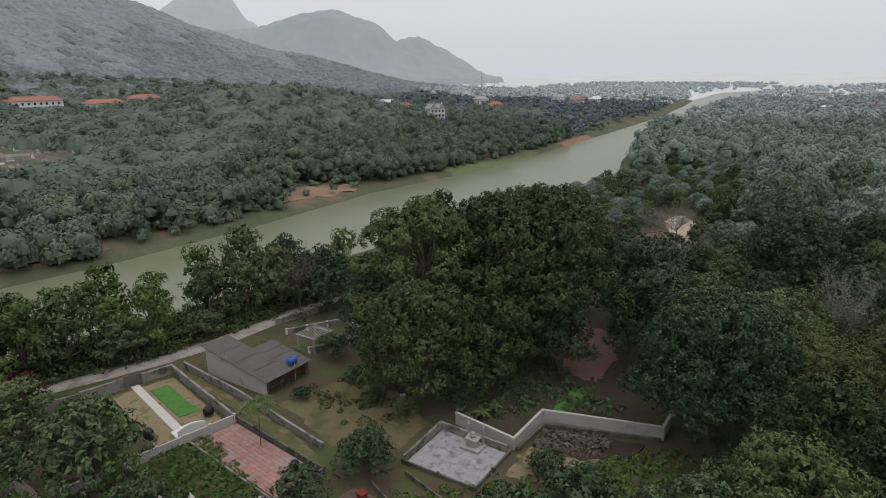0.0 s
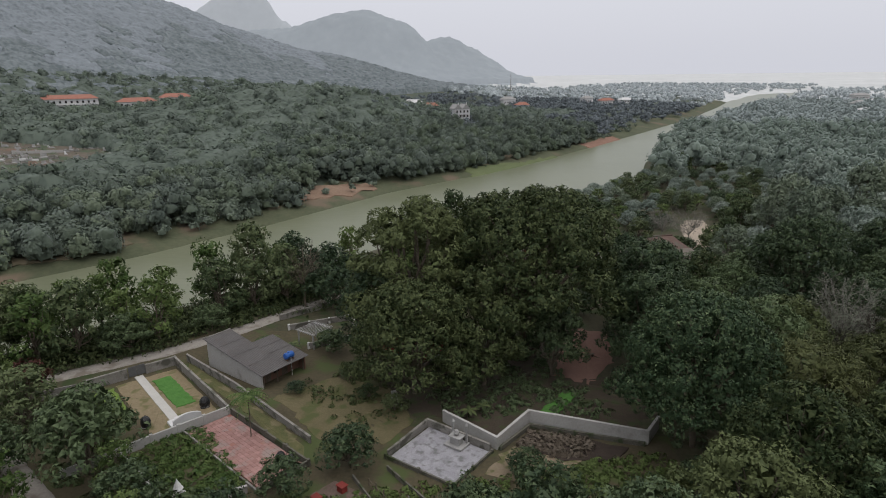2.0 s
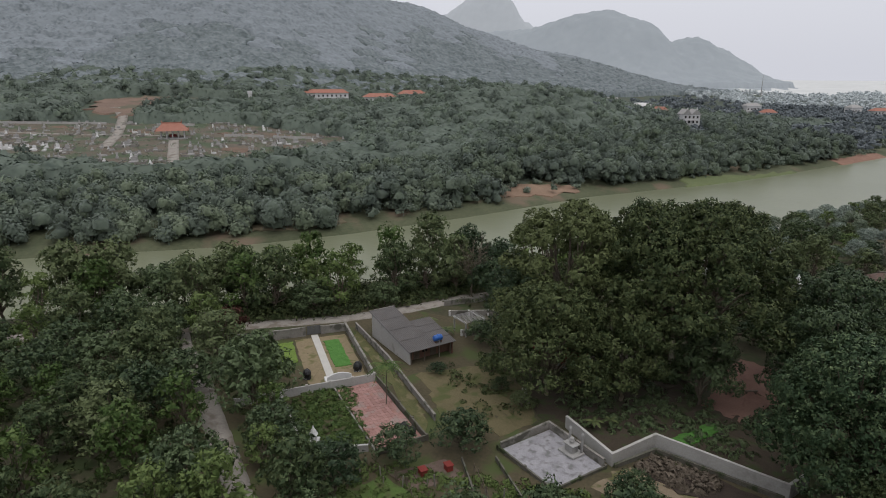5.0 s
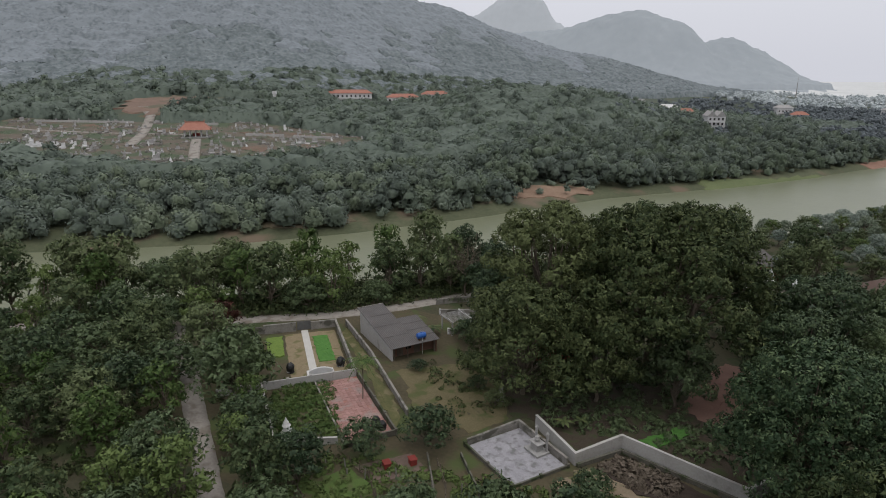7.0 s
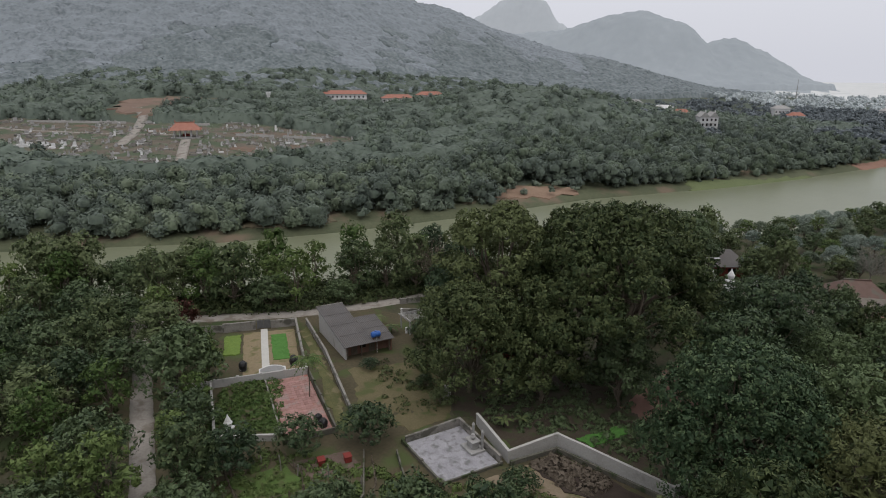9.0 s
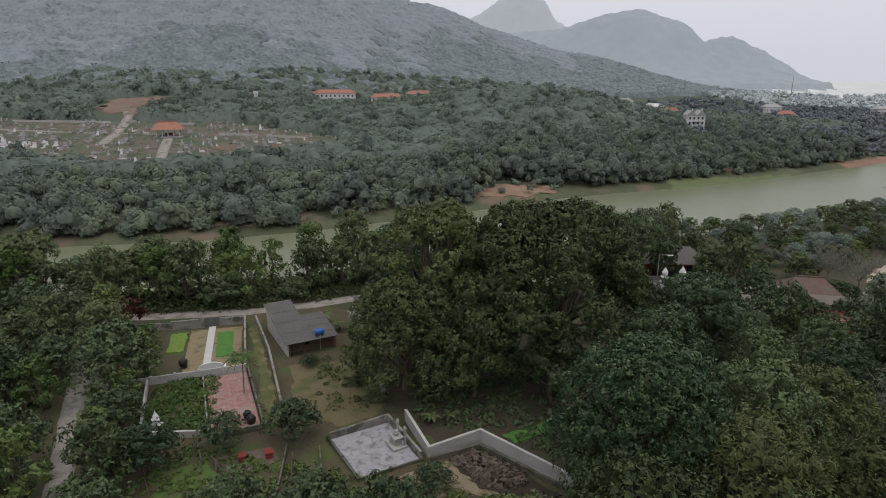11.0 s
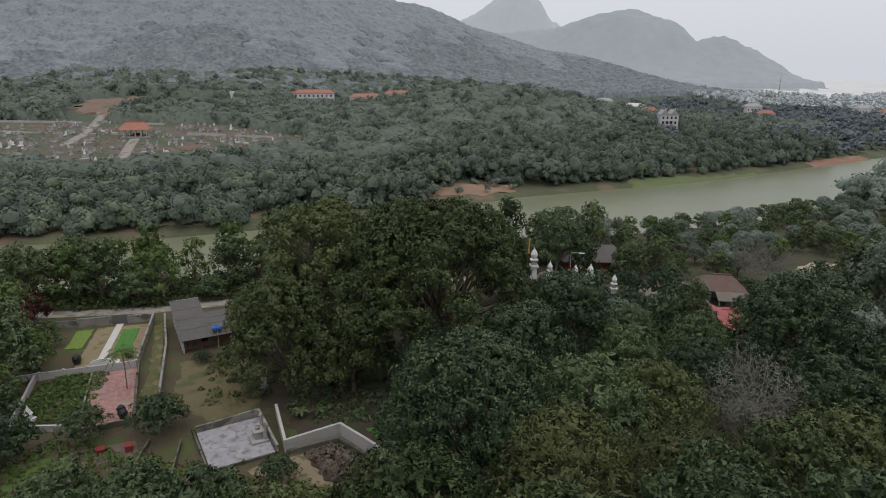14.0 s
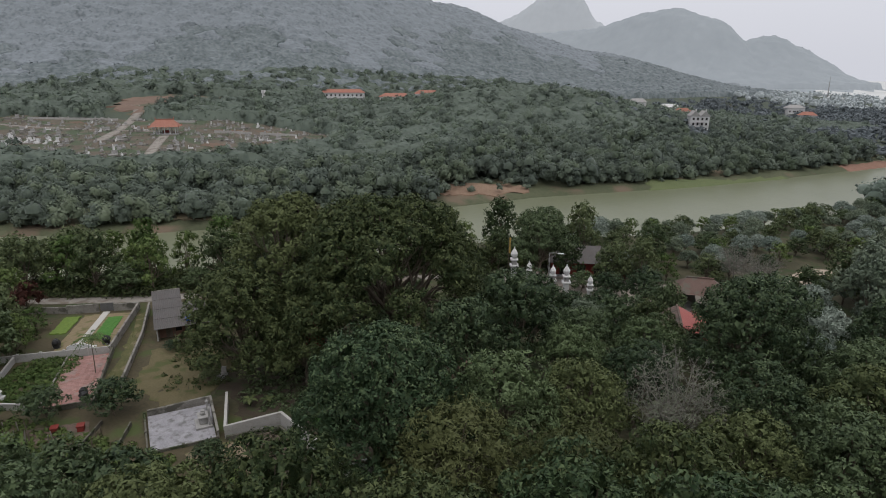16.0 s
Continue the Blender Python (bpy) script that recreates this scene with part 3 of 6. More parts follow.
def garden_gate():
    root = thing("garden_gate", *g(-0.7, 0), 0, -44.2, "grey iron garden gate with two leaves, closed", "gate")
    for s in (-1, 1):
        leaf = part("gate_leaf", box(-0.03, 0.02 if s > 0 else -1.12, 0.1, 0.03, 1.12 if s > 0 else -0.02, 1.6, 0.01), surface("grey_iron", (0.10, 0.10, 0.10), (0.16, 0.16, 0.16), 2, 0.6, 0.1), root)
        for k in range(6):
            part("bar", box(-0.05, s * (0.12 + 0.18 * k) - 0.02, 0.15, -0.03, s * (0.12 + 0.18 * k) + 0.02, 1.55, 0), CONCRETE, leaf)


garden_gate()


def family_tomb():
    """The white tomb at the path's foot: a base, an arched screen and a step."""
    root = thing("white_tomb", *g(16.4, 0.9), 0, -44.2, "white tomb with a curved screen on a stone base", "tomb")
    part("base", box(-1.0, -1.9, -0.1, 1.2, 1.9, 0.35, 0.04), WHITE, root)
    arch = [(-1.7, 0.35), (-1.7, 1.05), (-1.25, 1.32), (-0.6, 1.5), (0, 1.56), (0.6, 1.5), (1.25, 1.32), (1.7, 1.05), (1.7, 0.35)]
    bm = bmesh.new()
    a = [bm.verts.new((0.75, y, z)) for y, z in arch]
    b = [bm.verts.new((1.0, y, z)) for y, z in arch]
    bm.faces.new(a), bm.faces.new(b[::-1])
    for i in range(len(a)):
        bm.faces.new((a[i], b[i], b[(i + 1) % len(a)], a[(i + 1) % len(a)]))
    part("screen", bm, WHITE, root)
    part("panel", box(0.70, -1.2, 0.5, 0.745, 1.2, 1.05, 0.01), STONE, root, "grey stone panel")
    part("step", box(-1.6, -0.9, -0.1, -1.0, 0.9, 0.2, 0.03), WHITE, root)
    part("incense_bowl", turned([(0.12, 0.35), (0.2, 0.45), (0.24, 0.6), (0.2, 0.66)], 10), STONE, root)


family_tomb()


def draped_shape(place, tall, seed):
    """A pot or stone under a black sheet tied round its foot."""
    r = np.random.default_rng(seed)
    root = thing("draped_planter", *place, 0.05, 20 * seed, "planter wrapped in a slack black plastic sheet", "planter", "wrapped planters")
    bm = bmesh.new()
    rings = []
    for i, (rad, z) in enumerate([(0.62, 0), (0.55, 0.15), (0.6, 0.5), (0.66, 0.9), (0.5, 1.25), (0.22, 1.5)]):
        rings.append([bm.verts.new(((rad * tall + r.normal(0, 0.06)) * math.cos(k * math.pi / 6), (rad * tall + r.normal(0, 0.06)) * math.sin(k * math.pi / 6), z * tall + r.normal(0, 0.03))) for k in range(12)])
    for a, b in zip(rings, rings[1:]):
        for k in range(12):
            bm.faces.new((a[k], a[(k + 1) % 12], b[(k + 1) % 12], b[k]))
    bm.faces.new(rings[-1])
    part("sheet", bm, BLACK, root)
    part("pot", turned([(0.42, 0), (0.56, 0.12), (0.5, 0.16)], 12), STONE, root)


draped_shape(g(14.6, 4.0), 0.95, 2)
draped_shape(g(14.6, -3.2), 0.95, 5)
draped_shape(c(13.2, -1.3), 0.8, 3)
draped_shape(c(14.6, -1.0), 0.85, 4)

# ---- the red paved court ----
court = tagged(part("red_court", prism([c(0, 0), c(0, -5.6), c(15.8, -5.6), c(15.8, 0)], -0.3, 0.16), RED_TILE, None), "faded red clay-paved court with cracked edges", "paving", kind="structure")
yard_wall([c(-0.6, 0.25), c(16.2, 0.3), c(16.4, -6.0)], [0.9, 0.75, 0.7], MOSSY, "low mossy wall round a red court", posts=4.0)
yard_wall([c(-0.2, -5.85), c(16.4, -6.0)], 0.4, CONCRETE, "low grey kerb wall beside a red court", 0.2)
# strip of grass and the long wall towards the house
yard_wall([(-41.6, 80.6), (-30.5, 72.4), (-16.6, 60.6)], [1.1, 1.0, 0.9], CONCRETE, "long grey wall between a lawn strip and a house", 0.2, 0.03)


def house():
    """The grey house: one slope of sheet roof over a long block and a wing."""
    root = thing("grey_house", -37.5, 79.2, 0, -31.6, "low village house with grey rendered walls and a grey sheet roof", "house")
    long, wide, wing = 12.4, 4.2, 7.7

    def top(x):
        return 4.15 - 2.0 * x / long
    part("side_wall", prism([(0, 0), (long, 0), (long, 0.2), (0, 0.2)], -0.3, [top(0), top(long), top(long), top(0)]), WHITEWASH, root, "pale stained rendered wall")
    part("back_wall", prism([(0, 0.2), (0.2, 0.2), (0.2, wide), (0, wide)], -0.3, [top(0), top(0.2), top(0.2), top(0)]), CONCRETE, root)
    part("side_wall", prism([(0.2, wide - 0.2), (5.2, wide - 0.2), (5.2, wide), (0.2, wide)], -0.3, [top(0.2), top(5.2), top(5.2), top(0.2)]), CONCRETE, root)
    part("wing_wall", prism([(5.2, wide - 0.2), (5.4, wide - 0.2), (5.4, wing), (5.2, wing)], -0.3, [top(5.2), top(5.4), top(5.4), top(5.2)]), CONCRETE, root)
    part("wing_wall", prism([(5.4, wing - 0.2), (long, wing - 0.2), (long, wing), (5.4, wing)], -0.3, [top(5.4), top(long), top(long), top(5.4)]), BRICK, root)
    front = part("front_wall", prism([(long - 1.4, 0.2), (long - 1.2, 0.2), (long - 1.2, wing - 0.2), (long - 1.4, wing - 0.2)], -0.3, top(long - 1.3)), BRICK, root, "dark brick front wall")
    for y in (1.4, 4.3):
        door = part("door", box(long - 1.2, y, 0, long - 1.12, y + 1.0, 2.0, 0.02), BARK, front, "dark brown wooden door")
        door.parent = front
    part("window", box(long - 1.2, 2.9, 0.9, long - 1.13, 3.8, 1.8, 0.02), DARK, front)
    for y in (0.4, 2.7, 5.2, wing - 0.4):
        part("porch_post", box(long - 0.15, y - 0.07, -0.2, long - 0.01, y + 0.07, top(long), 0.01), BARK, root)
    # roof sheets with overlapping ribs
    for x0, y0, x1, y1 in ((-0.25, -0.3, long + 0.5, wide + 0.12), (4.95, wide + 0.14, long + 0.5, wing + 0.3)):
        bm = bmesh.new()
        k = int((y1 - y0) / 0.28)
        rows = []
        for j in range(k * 2 + 1):
            y = y0 + (y1 - y0) * j / (k * 2)
            up = 0.05 if j % 2 else 0.0
            rows.append([bm.verts.new((x, y, top(x) + 0.06 + up + s)) for s in (0, 0.05) for x in (x0, (x0 + x1) / 2, x1)])
        for a, b in zip(rows, rows[1:]):
            for i0, i1 in ((0, 1), (1, 2), (5, 4), (4, 3), (3, 0), (2, 5)):
                bm.faces.new((a[i0], a[i1], b[i1], b[i0]))
        bm.faces.new([rows[0][i] for i in (0, 3, 4, 5, 2, 1)])
        bm.faces.new([rows[-1][i] for i in (0, 1, 2, 5, 4, 3)])
        roof = part("roof", bm, ROOF_GREY, root)
        for q in range(1, 4):
            x = x0 + (x1 - x0) * q / 4
            seam = box(x - 0.05, y0, 0, x + 0.05, y1, 0.05, 0)
            for v in seam.verts:
                v.co.z += top(v.co.x) + 0.14
            part("seam", seam, ROOF_GREY, roof)
    part("ridge_edge", box(-0.4, -0.35, top(0) + 0.03, -0.255, wide + 0.15, top(0) + 0.28, 0.02), CONCRETE, root)


house()


def water_tank():
    root = thing("water_tank", -24.6, 77.4, 2.05, -31.6, "blue plastic water tank lying on a frame", "water tank")
    bm = turned([(0.15, -0.75), (0.42, -0.68), (0.48, -0.5), (0.46, -0.2), (0.48, 0.0), (0.46, 0.2), (0.48, 0.5), (0.42, 0.68), (0.15, 0.75)], 16)
    bmesh.ops.rotate(bm, verts=bm.verts, matrix=Matrix.Rotation(radians(90), 3, "X"))
    bmesh.ops.translate(bm, verts=bm.verts, vec=(0, 0, 0.95))
    tank = part("tank", bm, BLUE, root)
    part("lid", turned([(0.18, 1.4), (0.18, 1.5), (0.08, 1.53)], 10), BLUE, tank)
    for y in (-0.5, 0.5):
        part("cradle", box(-0.4, y - 0.06, 0, 0.4, y + 0.06, 0.56, 0.01), surface("rusty_steel", (0.10, 0.06, 0.04), (0.18, 0.11, 0.08), 3, 0.8, 0.2), root)
    part("pipe", box(0.40, -0.03, -2.0, 0.46, 0.03, 0.7, 0), WHITE, root)


water_tank()

# ---- the terrace with its small shrine, and the white wall ----
TL, TB, TR, TT = (-6.9, 58.5), (0.6, 54.2), (4.1, 60.3), (-3.2, 64.9)
tagged(part("terrace", prism([TL, TB, TR, TT], -1.2, 0.12), PAVING, None), "grey cracked screed terrace with dark stains", "paving", kind="structure")
yard_wall([(-7.15, 58.65), (-3.4, 65.15), (4.3, 60.5)], [0.75, 1.0, 0.9], CONCRETE, "low grey wall round a screed terrace", 0.2, 0.03)
yard_wall([(-7.3, 58.35), (0.55, 53.9), (4.45, 60.25)], [0.5, 0.35, 0.35], MOSSY, "mossy kerb wall of a terrace", 0.2, posts=3.6)
yard_wall([(-1.6, 66.4), (5.0, 61.0), (8.8, 66.2), (22.2, 63.2), (24.2, 66.6)], [1.55, 1.55, 2.1, 1.75, 1.7], WHITEWASH, "long whitewashed yard wall with a pale coping", 0.24, 0.05)
yard_wall([(5.35, 60.75), (8.95, 65.72), (21.9, 62.82)], [0.5, 0.6, 0.5], MOSSY, "low dark footing wall below a white wall", 0.3)


def shrine():
    root = thing("terrace_shrine", 0.4, 61.3, 0.12, -30, "small white altar with two posts and a grey urn", "shrine")
    part("base", box(-0.9, -0.7, 0, 0.9, 0.7, 0.22, 0.03), STONE, root)
    part("altar", box(-0.45, -0.35, 0.22, 0.45, 0.35, 0.85, 0.03), STONE, root)
    part("slab", box(-0.6, -0.45, 0.85, 0.6, 0.45, 0.97, 0.03), STONE, root)
    for s in (-1, 1):
        post = part("post", box(0.7 * s - 0.09, 0.4, 0.22, 0.7 * s + 0.09, 0.58, 1.75, 0.02), STONE, root)
        part("finial", turned([(0.13, 0), (0.16, 0.08), (0.1, 0.2), (0.03, 0.32)], 8, at=(0.7 * s, 0.49, 1.75)), STONE, post)
    root.scale = (1.35, 1.35, 1.35)
    part("urn", turned([(0.12, 0.97), (0.22, 1.08), (0.25, 1.22), (0.15, 1.36), (0.18, 1.42)], 10), STONE, root, "grey stone urn")


shrine()
patch("seedling_plot", [(10.2, 69.2), (12.2, 68.4), (15.8, 74.4), (14.2, 75.4)], LAWN, "small bright green plot of seedlings", "plant bed", 0.15, "", 0.15, 0.5)
patch("red_yard", [(13, 79), (17.5, 77), (22, 84), (23.5, 95), (17, 97), (14.5, 88)], surface("trodden_red_clay", (0.20, 0.115, 0.09), (0.29, 0.17, 0.135), 0.4, 0.95, 0.3), "trodden reddish yard below the great tree", "yard", 0.06)
patch("dark_soil", [(-6, 67), (-1, 67), (5, 63), (8.5, 68), (21, 65), (25, 70), (24, 80), (17, 77), (12, 80), (13, 92), (-2, 94), (-14, 88), (-12, 78)], surface("dark_brown_soil", (0.042, 0.033, 0.023), (0.082, 0.063, 0.044), 0.6, 0.95, 0.5, spots=(0.05, 0.065, 0.025)), "dark brown soil with greenish patches under trees", "soil", 0.04)
patch("sandy_yard", [(3.5, 56.5), (7.5, 55), (16, 60), (14, 61.5), (8.8, 63.8), (5.4, 60)], surface("pale_yard_soil", (0.20, 0.155, 0.105), (0.29, 0.23, 0.16), 0.4, 0.95, 0.3, spots=(0.12, 0.12, 0.05)), "pale sandy yard with weeds", "yard", 0.05)
patch("lawn_strip", [(-40.2, 78.2), (-41.5, 80.2), (-30.6, 72.0), (-17.2, 60.4), (-16.2, 58), (-28, 67.6)], surface("thin_grass", (0.075, 0.085, 0.03), (0.15, 0.14, 0.06), 0.7, 0.95, 0.5, spots=(0.19, 0.16, 0.09)), "strip of thin grass between two walls", "grass", 0.05)
patch("dry_lawn", [(-25, 71), (-15.6, 61.5), (-8, 61), (-5, 66), (-9, 74), (-18, 77)], surface("dry_lawn", (0.104, 0.092, 0.044), (0.180, 0.148, 0.081), 0.45, 0.95, 0.5, spots=(0.09, 0.10, 0.035), spot_scale=0.4), "dry yellow lawn with bare patches", "grass", 0.05)


def pergola():
    root = thing("pergola", -26.5, 87.5, 0, -31.6, "white slatted pergola on concrete posts", "pergola")
    for x in (0, 3.4):
        for y in (0, 3.6):
            part("post", box(x - 0.1, y - 0.1, -0.1, x + 0.1, y + 0.1, 2.4, 0.02), STONE, root)
    for y in (0, 3.6):
        part("beam", box(-0.3, y - 0.07, 2.4, 3.7, y + 0.07, 2.55, 0.01), WHITE, root)
    for k in range(10):
        part("slat", box(-0.2 + 0.42 * k, -0.5, 2.55, -0.12 + 0.42 * k, 4.1, 2.63, 0), STONE, root)


pergola()
# walled grave plots by the river road, seen past the great tree
yard_wall([(-30, 93), (-21, 98), (-16, 91), (-24.5, 86)], 0.9, CONCRETE, "low wall of a small grave plot", 0.25, 0.04, 2.6, WHITE)
yard_wall([(-33, 97), (-26, 104)], 1.0, CONCRETE, "low grey wall along the river road", 0.25, 0.04)


def red_building():
    """A low dark-red building half hidden behind the great tree."""
    root = thing("red_hall", -8.0, 86.0, 0, -28, "small hall with dark red walls and a tiled roof under trees", "building")
    part("wall", box(-4.0, -2.5, -0.2, 4.0, 2.5, 3.4, 0.03), RED_PAINT, root)
    bm = bmesh.new()
    v = [bm.verts.new(p) for p in ((-4.6, -3.2, 3.2), (4.6, -3.2, 3.2), (4.6, 3.2, 3.2), (-4.6, 3.2, 3.2), (-4.0, 0, 5.2), (4.0, 0, 5.2))]
    for f in ((0, 1, 5, 4), (2, 3, 4, 5), (1, 2, 5), (3, 0, 4), (3, 2, 1, 0)):
        bm.faces.new([v[i] for i in f])
    part("roof", bm, RED_ROOF, root)
    part("plinth", box(-4.3, -2.8, -0.3, 4.3, 2.8, 0.25, 0.03), STONE, root)
    part("door", box(-0.8, -2.58, 0.25, 0.8, -2.5, 2.4, 0.02), DARK, root)
    for x in (-2.6, 2.6):
        part("window", box(x - 0.5, -2.57, 1.1, x + 0.5, -2.5, 2.2, 0.02), DARK, root)


red_building()


def small_tomb(x, y, turn, size, label, stone=STONE, group="graves"):
    root = thing("tomb", x, y, z_at(x, y), turn, label, "tomb", group)
    s = size
    part("slab", box(-0.6 * s, -1.1 * s, -0.2, 0.6 * s, 1.1 * s, 0.35 * s, 0.03), stone, root)
    part("ledger", box(-0.4 * s, -0.85 * s, 0.35 * s, 0.4 * s, 0.85 * s, 0.6 * s, 0.03), stone, root)
    part("headstone", prism([(-0.4 * s, 0.85 * s), (0.4 * s, 0.85 * s), (0.4 * s, 1.05 * s), (-0.4 * s, 1.05 * s)], 0.3 * s, 1.45 * s), stone, root)
    return root


small_tomb(-8.2, 70.5, 25, 0.9, "grey rendered tomb half under bushes")
for x, y in ((-12.9, 50.4), (-10.8, 52.4)):
    t = thing("red_altar_box", x, y, 0, -37, "small dark red box on a paved patch", "box", "red boxes")
    t.scale = (0.8, 0.8, 0.75)
    part("body", box(-0.55, -0.45, 0.02, 0.55, 0.45, 0.95, 0.04), RED_PAINT, t)
    part("lid", box(-0.65, -0.55, 0.95, 0.65, 0.55, 1.07, 0.03), RED_PAINT, t)
tagged(part("rubble_pad", prism([(-16.2, 48.8), (-12.0, 54.0), (-8.6, 52.2), (-12.4, 47.6)], -0.3, 0.05), RUBBLE, None), "worn brick pad with rubble", "paving", kind="structure")
yard_wall([(-10.2, 54.6), (-5.5, 48.2), (-4.5, 43)], 0.5, MOSSY, "low broken wall along a footpath", 0.18)
yard_wall([(-6.8, 56.3), (-1.5, 50.6)], 0.6, MOSSY, "short mossy wall below a terrace", 0.18)
yard_wall([(-37.5, 56.5), (-26.5, 47.5), (-20.5, 51.5)], [0.9, 0.9, 0.8], WHITEWASH, "pale wall round a kitchen garden", 0.2, 0.03)

patch("grass_plot", [(-20, 43.2), (-14.5, 40.5), (-11.2, 45.6), (-13.6, 47.4), (-16.4, 48.4)], surface("fresh_grass", (0.055, 0.10, 0.022), (0.115, 0.175, 0.045), 1.2, 0.95, 0.5, spots=(0.09, 0.085, 0.04), spot_scale=0.5), "fresh green grass plot inside a low fence", "grass", 0.07, "", 0.15, 0.6)


def pole_fence(points, label):
    """A rough fence: leaning poles with two rails."""
    root = tagged(new("pole_fence"), label, "fence", "plot fences")
    x0, y0 = points[0]
    root.location = (x0, y0, 0)
    rf = random.Random(int(x0 * 10))
    for (ax, ay), (bx, by) in zip(points, points[1:]):
        k = max(2, int(math.dist((ax, ay), (bx, by)) / 1.3))
        for j in range(k + 1):
            t = j / k
            post = part("post", box(-0.05, -0.05, -0.2, 0.05, 0.05, rf.uniform(0.9, 1.4), 0.01), BARK, root)
            post.location = (ax + (bx - ax) * t - x0, ay + (by - ay) * t - y0, 0)
            post.rotation_euler = (rf.uniform(-0.1, 0.1), rf.uniform(-0.1, 0.1), 0)
        for z in (0.35, 0.8):
            v, f = tubes([limb((ax - x0, ay - y0, z), (bx - x0, by - y0, z + rf.uniform(-0.08, 0.08)), 0.035, 0.025, np.random.default_rng(int(z * 100)), 0.03)], 5)
            part("rail", fast_mesh("rail", v, f, BARK), BARK, root)


pole_fence([(-20.2, 43.4), (-14.6, 40.2), (-11, 45.4)], "weathered pole fence round a grass plot")
pole_fence([(-11, 45.4), (-13.4, 47.8), (-16.6, 48.8)], "weathered pole fence beside a rubble pad")
pole_fence([(-8.2, 53.4), (-5.4, 50.2), (-3.6, 46.8)], "leaning pole fence along a garden strip")
patch("brush_heap_ground", [(7.0, 61.6), (9.0, 65.0), (15, 63.6), (20.2, 62.4), (18, 59.8), (12, 59.4)], surface("burnt_brush", (0.03, 0.022, 0.018), (0.075, 0.055, 0.042), 1.2, 0.95, 0.6), "dark heap of cut brush below a white wall", "soil", 0.12)
garden_stupa = thing("garden_stupa", -27.2, 50.2, 0, 20, "small white tiered grave tower beside a vegetable plot", "shrine")
part("base", box(-0.6, -0.6, -0.1, 0.6, 0.6, 0.4, 0.04), WHITE, garden_stupa)
part("tower", turned([(0.42, 0.4), (0.4, 1.0), (0.55, 1.08), (0.3, 1.4), (0.36, 1.46), (0.12, 1.9), (0.03, 2.2)], 10), WHITE, garden_stupa)

# ---- buildings across the river and in the woods ----


def hip_roof(w, d, z0, z1, run, over=0.0):
    """A hipped roof, w by d, with a ridge of length run along x."""
    bm = bmesh.new()
    v = [bm.verts.new(p) for p in ((-w / 2 - over, -d / 2 - over, z0), (w / 2 + over, -d / 2 - over, z0), (w / 2 + over, d / 2 + over, z0), (-w / 2 - over, d / 2 + over, z0), (-run / 2, 0, z1), (run / 2, 0, z1))]
    for f in ((0, 1, 5, 4), (1, 2, 5), (2, 3, 4, 5), (3, 0, 4), (3, 2, 1, 0)):
        bm.faces.new([v[i] for i in f])
    return bm


def pavilion(x, y):
    z = z_at(x, y)
    root = thing("temple_pavilion", x, y, z, 47, "open pavilion with columns and an orange tiled roof", "pavilion")
    part("platform", box(-6.5, -4.5, -0.6, 6.5, 4.5, 0.7, 0.05), STONE, root)
    for i in range(5):
        for j in (-1, 1):
            part("column", turned([(0.3, 0.7), (0.24, 0.9), (0.24, 3.9), (0.32, 4.1)], 8, at=(-5 + 2.5 * i, 3.2 * j, 0)), WHITE, root)
    part("altar", box(-1.6, 1.5, 0.7, 1.6, 2.4, 2.0, 0.05), RED_PAINT, root)
    roof = part("roof", hip_roof(12.4, 8.4, 4.0, 7.3, 8.2, 1.0), RED_ROOF, root)
    part("ridge", box(-4.4, -0.15, 7.2, 4.4, 0.15, 7.75, 0.05), RED_ROOF, roof)
    for sx in (-1, 1):
        part("ridge_end", turned([(0.18, 7.6), (0.25, 8.0), (0.1, 8.5), (0.02, 8.8)], 6, at=(sx * 4.3, 0, 0)), RED_ROOF, roof)
        for sy in (-1, 1):
            part("eave_tip", turned([(0.25, 3.9), (0.3, 4.3), (0.05, 5.1)], 6, at=(sx * 7.0, sy * 5.0, 0)), RED_ROOF, roof)


pavilion(-228, 208)


def villa(x, y):
    z = z_at(x, y)
    root = thing("villa", x, y, z + 1.0, 25, "tall pale grey villa with twin gables among trees", "house")
    part("wall", box(-5.5, -5, -3, 5.5, 5, 9.2, 0.05), WHITE, root)
    part("cornice", box(-5.9, -5.4, 9.2, 5.9, 5.4, 9.6, 0.05), STONE, root)
    for s in (-1, 1):
        bm = bmesh.new()
        v = [bm.verts.new(p) for p in ((s * 2.9 - 2.8, -5.2, 9.6), (s * 2.9 + 2.8, -5.2, 9.6), (s * 2.9, -5.2, 12.6), (s * 2.9 - 2.8, 5.2, 9.6), (s * 2.9 + 2.8, 5.2, 9.6), (s * 2.9, 5.2, 12.6))]
        for f in ((0, 1, 2), (5, 4, 3), (0, 2, 5, 3), (1, 4, 5, 2), (0, 3, 4, 1)):
            bm.faces.new([v[i] for i in f])
        roof = part("roof", bm, STONE, root)
        part("gable_cap", turned([(0.4, 12.3), (0.3, 13.4), (0.05, 13.9)], 6, at=(s * 2.9, -5.0, 0)), WHITE, roof)
    for zz in (1.0, 4.0, 7.0):
        for xx in (-3.8, -1.3, 1.3, 3.8):
            w = part("window", box(xx - 0.55, -5.08, zz, xx + 0.55, -5.0, zz + 1.5, 0.02), DARK, root)
            part("sill", box(xx - 0.7, -5.2, zz - 0.12, xx + 0.7, -5.0, zz, 0.01), WHITE, w)
        for yy in (-3, 0, 3):
            part("window", box(5.5, yy - 0.5, zz, 5.58, yy + 0.5, zz + 1.5, 0.02), DARK, root)
    part("balcony", box(-2.4, -6.4, 5.6, 2.4, -5.0, 5.8, 0.03), STONE, root)


